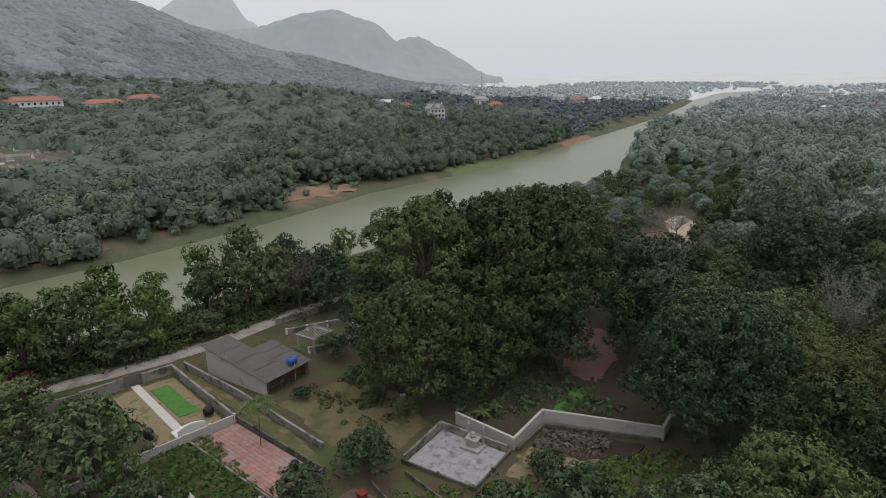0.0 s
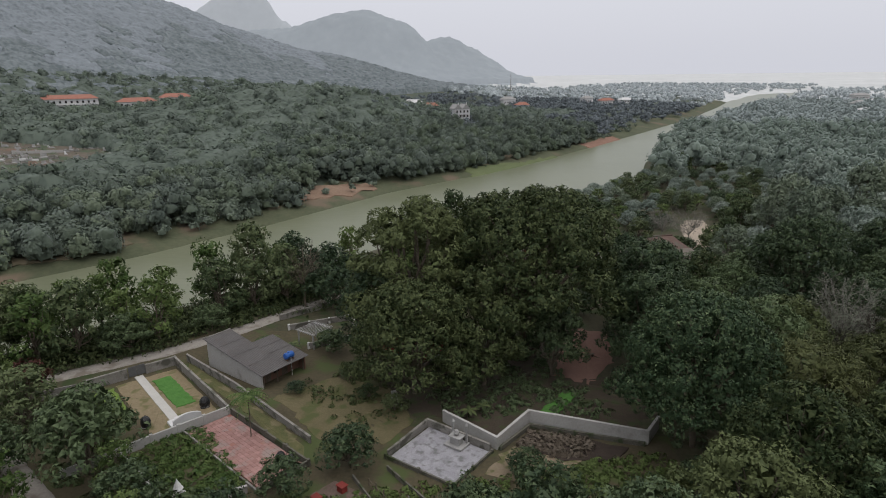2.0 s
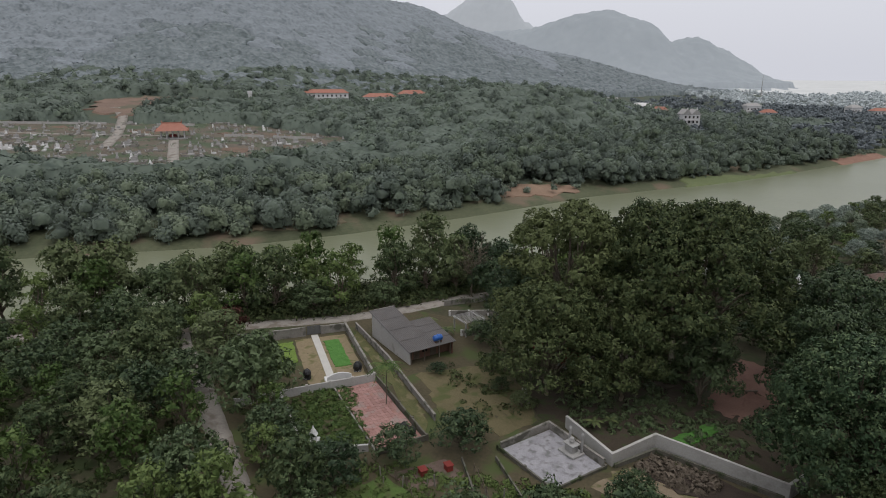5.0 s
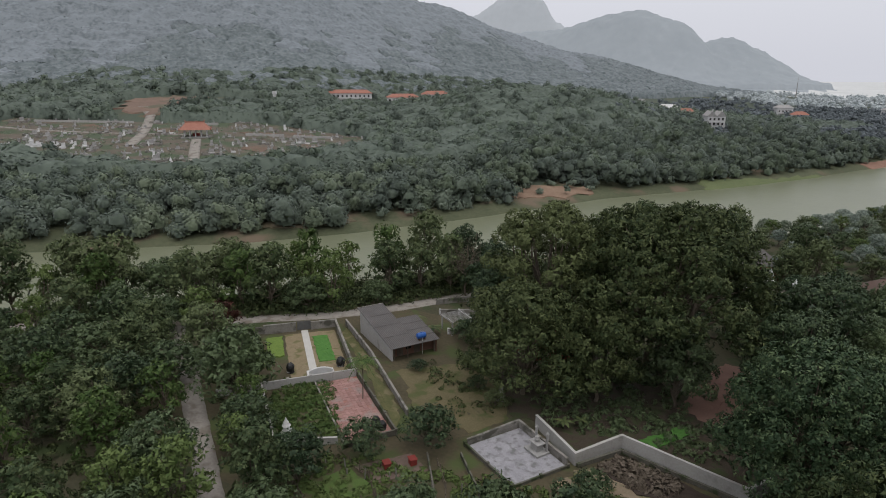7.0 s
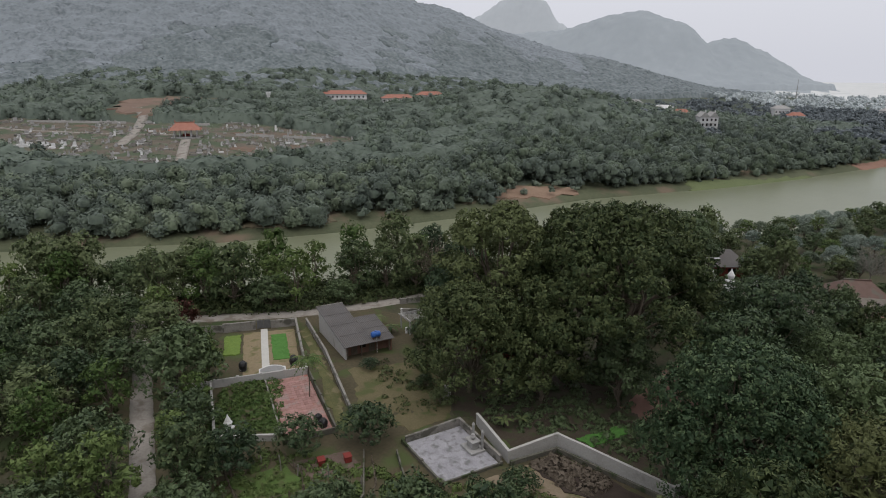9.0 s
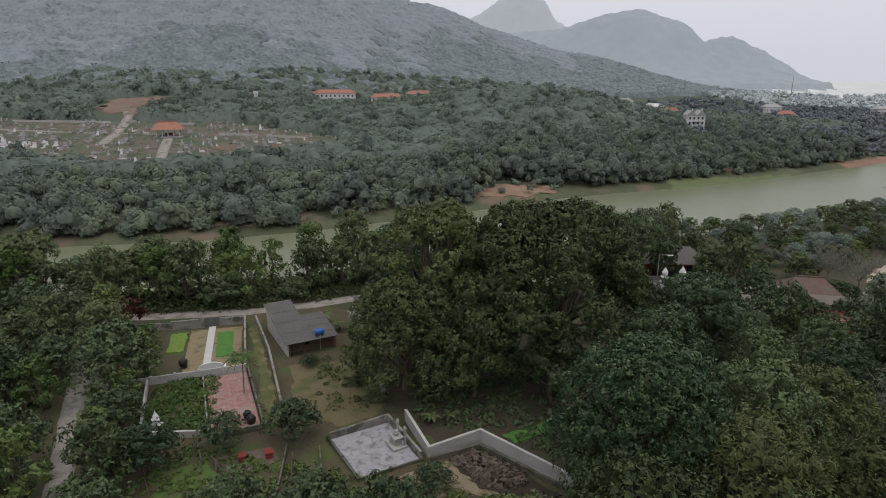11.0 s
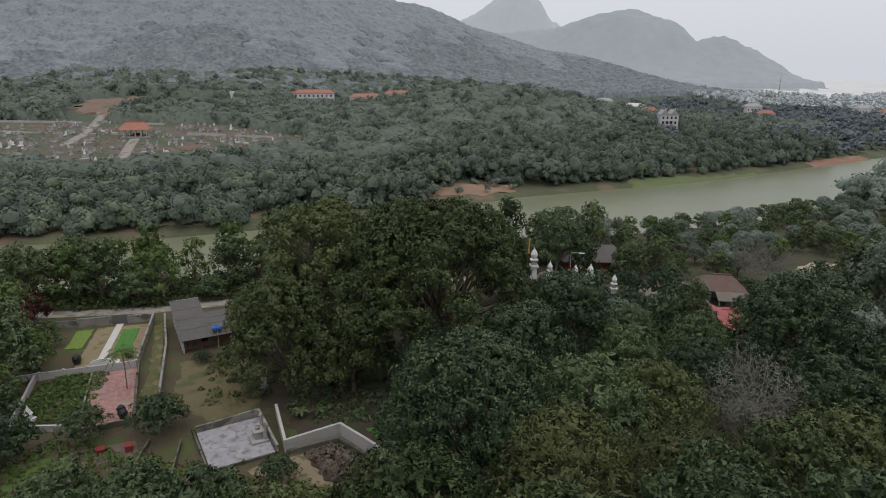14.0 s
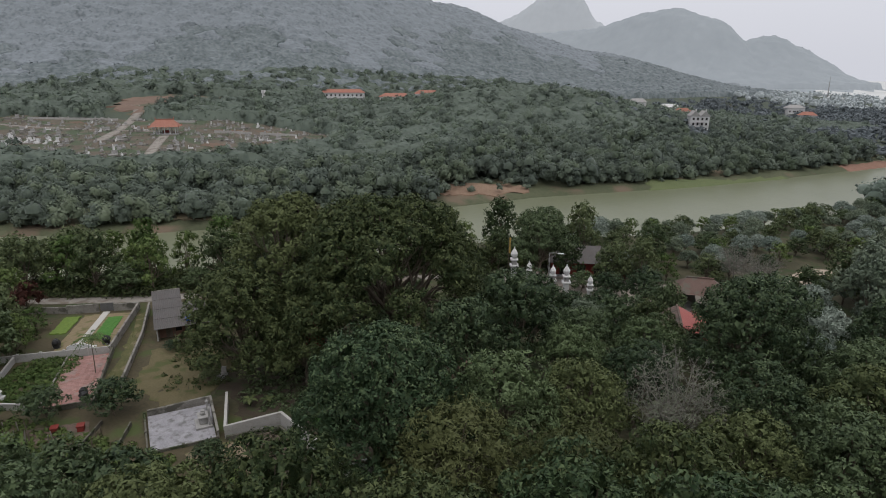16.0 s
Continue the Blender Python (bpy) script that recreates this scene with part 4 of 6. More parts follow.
villa(-23, 436)


def long_block(x, y, turn, w, d, h, label, storeys=2, roof_material=RED_ROOF, group="red-roofed blocks", lift=0.0):
    z = z_at(x, y) + lift
    root = thing("school_block", x, y, z, turn, label, "building", group)
    part("wall", box(-w / 2, -d / 2, -2, w / 2, d / 2, h, 0.05), WHITE, root)
    part("roof", hip_roof(w, d, h, h + 2.6, w - d * 0.7, 0.7), roof_material, root)
    for s in range(storeys):
        for i in range(int(w / 3.2)):
            xx = -w / 2 + 1.8 + i * 3.2
            zz = 0.9 + s * (h / storeys)
            part("window", box(xx - 0.6, -d / 2 - 0.06, zz, xx + 0.6, -d / 2, zz + 1.4, 0), DARK, root)
    part("gallery", box(-w / 2, -d / 2 - 1.4, h * 0.5 - 0.15, w / 2, -d / 2, h * 0.5, 0.02), WHITE, root)
    return root


long_block(-272, 387, 38, 33, 10, 7.0, "long white school block with an orange-red roof", lift=0.5)
long_block(-240, 411, 38, 24, 12, 7.0, "white school block with an orange-red roof among trees", lift=0.5)
long_block(-221, 427, 38, 20, 10, 7.0, "white school block with a hipped orange-red roof", lift=0.5)
HOMES = [(-94, 545, 20, 14), (-52, 520, 10, 12), (-72, 560, 0, 16), (12, 640, 30, 14), (118, 700, 30, 16), (142, 720, 25, 14), (96, 690, 40, 12), (25, 600, 15, 12), (310, 560, 20, 20), (345, 640, 40, 18), (372, 600, 10, 16), (400, 720, 25, 20), (440, 820, 15, 22), (330, 520, 60, 12)]
for k, (x, y, turn, w) in enumerate(HOMES):
    long_block(x, y, turn, w, 8, 6.5 if k % 3 else 9, "white village house with a low roof among far trees", 2, (STONE, RED_ROOF, WHITE)[k % 3], "far village houses", 0)
mast = thing("radio_mast", 20, 980, z_at(20, 980), 0, "slender steel radio mast on the far plain", "mast")
part("lattice", turned([(0.7, -1), (0.5, 12), (0.2, 24), (0.08, 27)], 4), STONE, mast)
tower = thing("white_water_tower", -281, 318, z_at(-281, 318) - 3.5, 20, "narrow white concrete tower rising over trees", "tower")
part("shaft", box(-0.9, -0.9, -1, 0.9, 0.9, 10, 0.1), WHITE, tower)
part("cap", box(-1.2, -1.2, 10, 1.2, 1.2, 11.8, 0.1), WHITE, tower)


def gate_tower(x, y, tall, label="white masonry gate pillar with tiers and a round finial"):
    """A tiered white pillar of the temple gate."""
    root = thing("gate_pillar", x, y, 0, 30, label, "pillar", "temple gate pillars")
    s = tall / 9
    part("plinth", box(-0.8 * s, -0.8 * s, -0.2, 0.8 * s, 0.8 * s, 1.0 * s, 0.05), STONE, root)
    part("shaft", box(-0.55 * s, -0.55 * s, 1.0 * s, 0.55 * s, 0.55 * s, 5.2 * s, 0.04), WHITE, root)
    part("cornice", box(-0.85 * s, -0.85 * s, 5.2 * s, 0.85 * s, 0.85 * s, 5.6 * s, 0.05), WHITE, root)
    part("lantern", box(-0.5 * s, -0.5 * s, 5.6 * s, 0.5 * s, 0.5 * s, 6.5 * s, 0.04), STONE, root)
    part("upper_cornice", box(-0.75 * s, -0.75 * s, 6.5 * s, 0.75 * s, 0.75 * s, 6.8 * s, 0.05), WHITE, root)
    part("finial", turned([(0.3 * s, 6.8 * s), (0.62 * s, 7.3 * s), (0.7 * s, 7.8 * s), (0.4 * s, 8.4 * s), (0.18 * s, 8.7 * s), (0.04 * s, 9.2 * s)], 10), WHITE, root)


for gx, gy, tall in ((9.2, 126.2, 9.0), (12.6, 126.0, 6.8), (18.0, 124.9, 7.2), (21.2, 123.6, 8.2), (25.4, 124.6, 6.6)):
    gate_tower(gx, gy, tall)


def temple():
    z = 0
    root = thing("temple_hall", 15, 146, z, 28, "temple hall with red walls and a weathered grey-green roof", "temple")
    part("wall", box(-6, -4, -0.2, 6, 4, 3.2, 0.05), RED_PAINT, root)
    part("plinth", box(-6.6, -4.6, -0.3, 6.6, 4.6, 0.4, 0.05), STONE, root)
    part("roof", hip_roof(12, 8, 3.2, 5.8, 9.0, 1.0), ROOF_GREY, root)
    part("side_wall", box(6.1, -5.5, -0.2, 9.6, -1.5, 3.6, 0.05), RED_PAINT, root, "dark red plastered wall")
    side = hip_roof(4.4, 5.4, 3.6, 5.6, 3.2, 0.5)
    bmesh.ops.translate(side, verts=side.verts, vec=(7.8, -3.5, 0))
    part("side_roof", side, GREEN_SHEET, root, "grey-green sheet roof")
    part("eave_board", box(5.2, -6.75, 3.42, 10.4, -6.6, 3.6, 0.01), RED_SHEET, root, "faded red eave board")
    for x in (-3.6, 0, 3.6):
        part("door", box(x - 0.9, -4.08, 0.4, x + 0.9, -4.0, 2.6, 0.02), DARK, root)


temple()


def yard_lamp():
    root = thing("yard_lamp", 16.4, 126.6, 0, 30, "grey lamp post with one arm in the temple yard", "street lamp")
    part("pole", turned([(0.1, -0.1), (0.07, 5), (0.05, 9)], 8), STONE, root)
    part("arm", box(0, -0.04, 8.9, 2.0, 0.04, 9.0, 0), STONE, root)
    part("lantern", box(1.5, -0.18, 8.75, 2.6, 0.18, 8.92, 0.04), WHITE, root)


yard_lamp()


def tiled_porch(x, y, turn):
    """A small open pavilion with a hipped tile roof and a lean-to in front."""
    root = thing("yard_pavilion", x, y, 0, turn, "open pavilion with a hipped brown tile roof on thin posts", "pavilion")
    tiles = surface("brown_roof_tiles", (0.12, 0.075, 0.06), (0.19, 0.125, 0.105), 0.8, 0.85, 0.3, spots=(0.14, 0.125, 0.10), spot_scale=0.6)
    roof = part("roof", hip_roof(8.4, 5.4, 3.3, 5.6, 4.4, 0.6), tiles, root)
    part("ridge", box(-2.4, -0.14, 5.5, 2.4, 0.14, 5.8, 0.04), tiles, roof)
    part("lean_to", prism([(-1.0, -6.4), (5.2, -6.4), (5.2, -3.3), (-1.0, -3.3)], [2.5, 2.5, 3.2, 3.2], [2.62, 2.62, 3.32, 3.32]), surface("grey_brown_tiles", (0.13, 0.11, 0.09), (0.21, 0.185, 0.155), 0.8, 0.85, 0.3), root)
    for px in (-3.9, 0, 3.9):
        for py in (-2.4, 2.4):
            part("post", box(px - 0.09, py - 0.09, -0.2, px + 0.09, py + 0.09, 3.3, 0.01), STONE, root)
    for px in (-0.7, 2.1, 4.9):
        part("post", box(px - 0.08, -6.2, -0.2, px + 0.08, -6.04, 2.5, 0.01), STONE, root)
    part("back_wall", box(-3.9, 2.3, -0.2, 3.9, 2.5, 2.6, 0.02), WHITEWASH, root)
    part("floor_slab", box(-4.4, -6.6, -0.3, 5.4, 2.9, 0.12, 0.02), STONE, root)


tiled_porch(41.5, 137.5, 18)


def open_shed(x, y, turn, w, d, h, roof_material, label, slope=1.2, second=None):
    root = thing("open_shed", x, y, 0, turn, label, "shed", "sheds by the temple")
    for side, m in ((-1, roof_material), (1, second or roof_material)):
        bm = bmesh.new()
        k = int(w / 0.4)
        rows = []
        for i in range(k + 1):
            x0, up = -w / 2 + w * i / k, 0.05 * (i % 2)
            rows.append([bm.verts.new((x0, side * d / 2 * t, h + slope * (1 - t) + up + lift)) for lift in (0, -0.1) for t in (0.01, 1)])
        for a, b in zip(rows, rows[1:]):
            for i0, i1 in ((0, 1), (1, 3), (3, 2), (2, 0)):
                bm.faces.new((a[i0], a[i1], b[i1], b[i0]))
        bm.faces.new([rows[0][i] for i in (0, 2, 3, 1)])
        bm.faces.new([rows[-1][i] for i in (0, 1, 3, 2)])
        part("roof_slope", bm, m, root)
    part("ridge_cap", box(-w / 2 - 0.1, -0.16, h + slope - 0.02, w / 2 + 0.1, 0.16, h + slope + 0.14, 0.03), roof_material, root)
    for sx in (-1, 0, 1):
        for sy in (-1, 1):
            part("post", box(sx * (w / 2 - 0.4) - 0.08, sy * (d / 2 - 0.4) - 0.08, -0.2, sx * (w / 2 - 0.4) + 0.08, sy * (d / 2 - 0.4) + 0.08, h, 0.01), STONE, root)
    return root


open_shed(43.2, 114.6, -72, 9.0, 9.4, 3.9, surface("weathered_brown_tiles", (0.10, 0.07, 0.055), (0.17, 0.12, 0.10), 0.7, 0.85, 0.4, spots=(0.07, 0.065, 0.05), spot_scale=0.5), "open shed with one brown tiled and one faded red slope", 2.4, RED_SHEET)
open_shed(47.0, 127.0, 30, 8.0, 5.0, 2.7, RED_SHEET, "low shelter with a faded red sheet roof", 0.5)
patch("temple_yard", [(3, 126), (20, 130), (34, 120), (38, 126), (56, 134), (60, 146), (36, 148), (6, 140)], surface("pale_yard_paving", (0.26, 0.22, 0.19), (0.36, 0.31, 0.27), 0.3, 0.9, 0.2), "pale swept yard before a temple", "yard", 0.05)
patch("sand_heap_yard", [(51, 147), (57, 145), (62, 166), (63, 178), (57, 177), (53, 165)], SAND, "bare pale sand by the river", "sand", 0.06)
# the far bank: bare earth slips, a grassy flat and the burial ground
patch("earth_slip", [(-71, 219), (-65, 213), (-54, 229), (-45, 243), (-49, 251), (-60, 241), (-71, 229)], surface("pale_earth_slip", (0.20, 0.125, 0.085), (0.34, 0.24, 0.17), 0.15, 0.95, 0.4), "bare reddish bank of slipped earth", "bank", 0.35, ragged=1.2, step=2)
patch("grass_flat", [(-8, 277), (8, 293), (30, 325), (46, 352), (36, 352), (14, 322), (-12, 292)], surface("bank_grass", (0.11, 0.14, 0.06), (0.16, 0.185, 0.085), 0.1, 0.95, 0.3), "grassy flat beside the water", "grass", 0.5, ragged=1.2, step=3)
patch("mud_bank", [(-118, 128), (-104, 143), (-95, 154), (-101, 158), (-112, 147), (-124, 133)], surface("ochre_mud", (0.12, 0.105, 0.065), (0.20, 0.165, 0.11), 0.2, 0.95, 0.4), "ochre mud and dry grass at the water's edge", "bank", 0.35, ragged=0.8, step=2)
patch("sand_spit", [(60, 392), (74, 412), (92, 448), (84, 450), (66, 420), (54, 398)], RED_EARTH, "reddish sandbank beside the far river", "bank", 0.4, ragged=1.5, step=3)
BURIAL = [(-345, 172), (-300, 150), (-262, 138), (-210, 146), (-180, 154), (-166, 176), (-156, 205), (-148, 240), (-172, 268), (-232, 262), (-262, 236), (-300, 214), (-350, 190)]
patch("burial_ground", BURIAL, surface("trodden_burial_soil", (0.095, 0.082, 0.06), (0.185, 0.15, 0.118), 0.25, 0.95, 0.4, spots=(0.08, 0.105, 0.06), spot_scale=0.09, spot_edge=(0.48, 0.58)), "worn soil and grass of a hillside burial ground", "soil", 0.5, ragged=2.0, step=4)
strip("burial_path", [(-179, 164), (-200, 183), (-222, 203)], 4.4, ROAD, "straight pale path to the pavilion", "path", 0.75)
strip("burial_road", [(-360, 165), (-310, 178), (-268, 194), (-236, 208), (-222, 213)], 2.2, ROAD, "pale dirt road through graves", "road", 0.75)
strip("hill_track", [(-234, 177), (-252, 196), (-274, 216), (-300, 238), (-330, 254)], 5.0, ROAD, "pale dirt track up to a cutting", "road", 0.75)
CUTTING = [(-352, 262), (-336, 244), (-312, 232), (-298, 236), (-300, 252), (-302, 270), (-292, 288), (-276, 302), (-284, 312), (-312, 308), (-338, 296), (-350, 280)]
patch("hill_cutting", CUTTING, surface("hill_cut_earth", (0.145, 0.098, 0.076), (0.27, 0.185, 0.14), 0.12, 0.95, 0.5, spots=(0.13, 0.12, 0.08), spot_scale=0.08), "raw red earth cutting in the hillside", "bank", 0.8, ragged=2.5, step=4)
BURIAL_EARTH = surface("red_brown_grave_soil", (0.13, 0.085, 0.06), (0.22, 0.15, 0.11), 0.2, 0.95, 0.4, spots=(0.10, 0.11, 0.06), spot_scale=0.15)
r4 = random.Random(4)


def inside(x, y, poly):
    hit = False
    for (x0, y0), (x1, y1) in zip(poly, poly[1:] + poly[:1]):
        if (y0 > y) != (y1 > y) and x < (x1 - x0) * (y - y0) / (y1 - y0) + x0:
            hit = not hit
    return hit


first = {}
count = 0
while count < 240:
    x, y = r4.uniform(-345, -150), r4.uniform(142, 268)
    if not inside(x, y, BURIAL) or math.hypot(x + 226, y - 204) < 11 or abs((x + 200) + (y - 177)) < 8:
        continue
    k = "white" if r4.random() < 0.14 else "grey"
    z = z_at(x, y) + 0.5
    if k not in first:
        first[k] = small_tomb(x, y, 45, 1.0, "white tiled tomb in a hillside burial ground" if k == "white" else "weathered grey tomb in a hillside burial ground", WHITE if k == "white" else STONE, "hillside graves")
        first[k].location.z = z
    else:
        s = r4.uniform(0.5, 1.25)
        copy_thing(first[k], Matrix.Translation((x, y, z)) @ pose(0, 0, 0, 0, 0, 45 + r4.choice((0, 90, 0)) + r4.uniform(-8, 8)) @ Matrix.Diagonal((s, s, s * r4.uniform(0.7, 1.4), 1)))
    count += 1


def grave_plot(x, y, w, d):
    """A family plot: a low kerb all round, a gap for the entry, and a slab with a headstone."""
    root = thing("grave_plot", x, y, z_at(x, y) + 0.45, 45, "kerbed grave plot with a grey slab on worn soil", "grave", "grave plots")
    for x0, y0, x1, y1 in ((-w, d - 0.25, w, d), (-w, -d, -w + 0.25, d - 0.25), (w - 0.25, -d, w, d - 0.25), (-w, -d - 0.25, -0.6, -d), (0.6, -d - 0.25, w, -d)):
        part("kerb", box(x0, y0, -0.4, x1, y1, 0.55, 0.03), CONCRETE, root)
    part("slab", box(-0.9, -0.4, -0.3, 0.9, d - 0.7, 0.4, 0.04), STONE, root)
    part("headstone", box(-0.7, d - 0.65, -0.3, 0.7, d - 0.35, 1.5, 0.05), STONE, root)
    return root


plot = grave_plot(-200, 208, 2.8, 2.6)
r5, plots = random.Random(15), [(-200, 208)]
while len(plots) < 64:
    x, y = r5.uniform(-340, -152), r5.uniform(146, 266)
    if not inside(x, y, BURIAL) or min(math.dist((x, y), q) for q in plots) < 8 or math.hypot(x + 228, y - 208) < 14 or abs((x + 200) - (y - 183) * -1.08) < 6:
        continue
    plots.append((x, y))
    k = r5.uniform(0.6, 1.25)
    copy_thing(plot, Matrix.Translation((x, y, z_at(x, y) + 0.45)) @ pose(0, 0, 0, 0, 0, 45 + r5.uniform(-6, 6)) @ Matrix.Diagonal((k * r5.uniform(0.8, 1.5), k, k * r5.uniform(0.8, 1.3), 1)))
for k in range(22):
    x, y = -246 - 1.9 * k + r5.uniform(-2, 2), 166 - 0.9 * k + r5.uniform(-5, 5)
    size = r5.uniform(0.9, 1.7)
    copy_thing(first["white"], Matrix.Translation((x, y, z_at(x, y) + 0.4)) @ pose(0, 0, 0, 0, 0, 45 + r5.uniform(-10, 10)) @ Matrix.Diagonal((size, size, size * r5.uniform(0.8, 1.3), 1)))
for line in (((-330, 190), (-306, 205), (-286, 217)), ((-262, 228), (-246, 238)), ((-196, 240), (-182, 252)), ((-214, 226), (-200, 238))):
    x0, y0 = line[0]
    wall = tagged(new("burial_wall"), "low pale wall between terraces of graves", "wall", "burial walls")
    wall.location = (x0, y0, z_at(x0, y0))
    part("wall_body", wall_body([(x - x0, y - y0) for x, y in line], 0.35, -1.5, [z_at(x, y) - z_at(x0, y0) + 1.7 for x, y in line]), WHITEWASH, wall)
for k, (x, y, w) in enumerate(((-196, 252, 11), (-214, 236, 9), (-176, 226, 9), (-252, 214, 10), (-188, 206, 7), (-296, 196, 12))):
    patch("bare_soil", [(x - w, y - w * 0.5), (x, y - w * 0.8), (x + w, y - w * 0.3), (x + w * 0.8, y + w * 0.6), (x - w * 0.4, y + w * 0.7)], BURIAL_EARTH, "trodden red-brown soil between graves", "soil", 0.56, ragged=0.8, step=2)


def white_stupa(x, y):
    root = thing("white_grave_shrine", x, y, z_at(x, y) + 0.5, 45, "white grave shrine with a domed tower inside a low wall", "shrine", "grave shrines")
    root.scale = (0.7, 0.7, 0.8)
    part("base", box(-3, -2.4, -0.4, 3, 2.4, 0.9, 0.05), WHITE, root)
    part("wall", wall_body([(-4.4, -3.6), (4.4, -3.6), (4.4, 3.6), (-4.4, 3.6)], 0.3, -0.4, 1.2), WHITE, root)
    part("tower", turned([(1.1, 0.9), (1.0, 2.6), (1.3, 2.8), (0.9, 3.4), (0.6, 4.2), (0.15, 5.0), (0.05, 5.6)], 10), WHITE, root)


for x, y in ((-187, 161), (-272, 156), (-287, 148)):
    white_stupa(x, y)

# ---- trees ----
KINDS = {
    # forest trees with haze-paled leaves, for the farther groves
    "pale": [dict(tree=make_tree("forest_tree", s, 17.0, 6.6, 4.0, 18, 0.46, 8.5, 14, (LEAF_BANK_PALE_HAZED, LEAF_NEAR_BANK_HAZED)[s - 35], "green forest tree with a broad uneven crown", group="grove trees", lobe_size=(0.24, 0.40), boss=0.6)) for s in (35, 36)],
    "mango": [dict(tree=make_tree("broadleaf_tree", s, 8.0, 4.2, 1.2, 14, 0.37, 9, 17, LEAF_DARK, "dense dark green broadleaf tree with a rounded crown", group="yard trees", lobe_size=(0.27, 0.42))) for s in (1, 2, 3)],
    "mid": [dict(tree=make_tree("broadleaf_tree", s, 9.5, 3.6, 1.2, 14, 0.38, 9, 15, LEAF_RIVERSIDE, "green broadleaf tree with a loose crown", group="riverside trees", round_top=0.8, lobe_size=(0.28, 0.46))) for s in (11, 12, 13)],
    "light": [dict(tree=make_tree("young_tree", s, 8.5, 2.9, 1.4, 12, 0.36, 9, 15, LEAF_LIGHT, "light green young tree with an airy crown", group="riverside trees", round_top=0.9, lobe_size=(0.28, 0.46))) for s in (21, 22)],
    "canopy": [dict(tree=make_tree("forest_tree", s, 17.0, 6.6, 6.0, 18, 0.33, 9.0, 26, (LEAF_DARK, LEAF_ROSETTE, LEAF_MID)[s - 31], "tall dark green forest tree with a dense domed crown", group="grove trees", lobe_size=(0.24, 0.40), boss=0.6)) for s in (31, 32, 33)],
    "feather": [dict(tree=make_tree("feathery_tree", s, 16.0, 6.2, 6.0, 16, 0.40, 9, 24, LEAF_OLIVE, "olive green tree with feathery drooping leaves", group="grove trees", narrow=0.14, lobe_size=(0.26, 0.42), boss=0.7)) for s in (41,)],
}
rt = random.Random(21)
planted = []


def clear(x, y, gap):
    return all((x - a) ** 2 + (y - b) ** 2 > (gap + q) ** 2 * 0.25 for a, b, q in planted)


def put_tree(kind, x, y, size, tall=1.0, gap=6.0, group="", sink=0.0):
    planted.append((x, y, gap))
    return plant(rt.choice(KINDS[kind]), x, y, z_at(x, y) - sink, size, rt.uniform(0, 360), tall, group)


def great_tree(name, seed, x, y, height, radius, base, lobes, leaf, per, material, label, stems=1, lobe_size=(0.2, 0.32), narrow=0.3):
    t = make_tree(name, seed, height, radius, base, lobes, leaf, per, 22, material, label, group="", stems=stems, lobe_size=lobe_size, narrow=narrow, round_top=0.75, boss=0.6, squash=0.68)
    t.matrix_basis = pose(x, y, z_at(x, y), 0, 0, seed * 40)
    planted.append((x, y, radius * 1.5))
    return t


great_tree("great_fig_tree", 51, 9, 87, 26, 15.5, 7.0, 58, 0.4, 8.5, LEAF_MID, "huge old fig tree with spreading dark limbs and a wide crown", 4, (0.14, 0.22))
great_tree("fig_tree", 52, -7, 83, 25, 10.5, 6.0, 36, 0.4, 8.5, LEAF_MID, "tall broad fig tree beside a greater one", 2, (0.16, 0.25))
great_tree("broadleaf_tree", 53, -6.0, 73.0, 16.0, 8.8, 1.8, 30, 0.34, 9, LEAF_MID, "tall green tree in front of the great fig", 1, (0.22, 0.34))
great_tree("broadleaf_tree", 54, 3, 76, 14, 6.2, 2.0, 18, 0.36, 9, LEAF_MID, "slender green tree under the great fig", 1, (0.3, 0.45))
great_tree("broadleaf_tree", 55, -13.5, 82, 15, 5.0, 2.5, 14, 0.36, 9, LEAF_DARK, "dark green tree at the edge of the yard", 1, (0.3, 0.45))
great_tree("broadleaf_tree", 57, 12.5, 79.5, 11.5, 4.6, 1.4, 13, 0.36, 9, LEAF_DARK, "dark green tree beside the reddish yard", 1, (0.3, 0.45))
great_tree("broadleaf_tree", 59, 54.5, 101, 19.0, 8.8, 2.0, 34, 0.36, 9, LEAF_DARK, "broad dense dark green tree beside a red-roofed shed", 1, (0.22, 0.34))
great_tree("broadleaf_tree", 60, 11.5, 133.5, 16.0, 6.4, 4.0, 18, 0.36, 9, LEAF_DARK, "round dark green tree shading the temple forecourt", 1, (0.26, 0.4))
great_tree("broadleaf_tree", 63, 25.5, 80, 16.5, 6.0, 3.0, 18, 0.36, 9, LEAF_DARK, "tall dark tree at the edge of the reddish yard", 1, (0.26, 0.4))
great_tree("broadleaf_tree", 64, 27.5, 91, 17.5, 6.8, 4.0, 20, 0.36, 9, LEAF_DARK, "tall dark tree behind the reddish yard", 1, (0.26, 0.4))
great_tree("umbrella_tree", 56, 27.2, 63.2, 18.4, 9.0, 3.5, 34, 0.32, 10, LEAF_DOME, "dense dark green domed tree with leaf rosettes", 1, (0.26, 0.38))

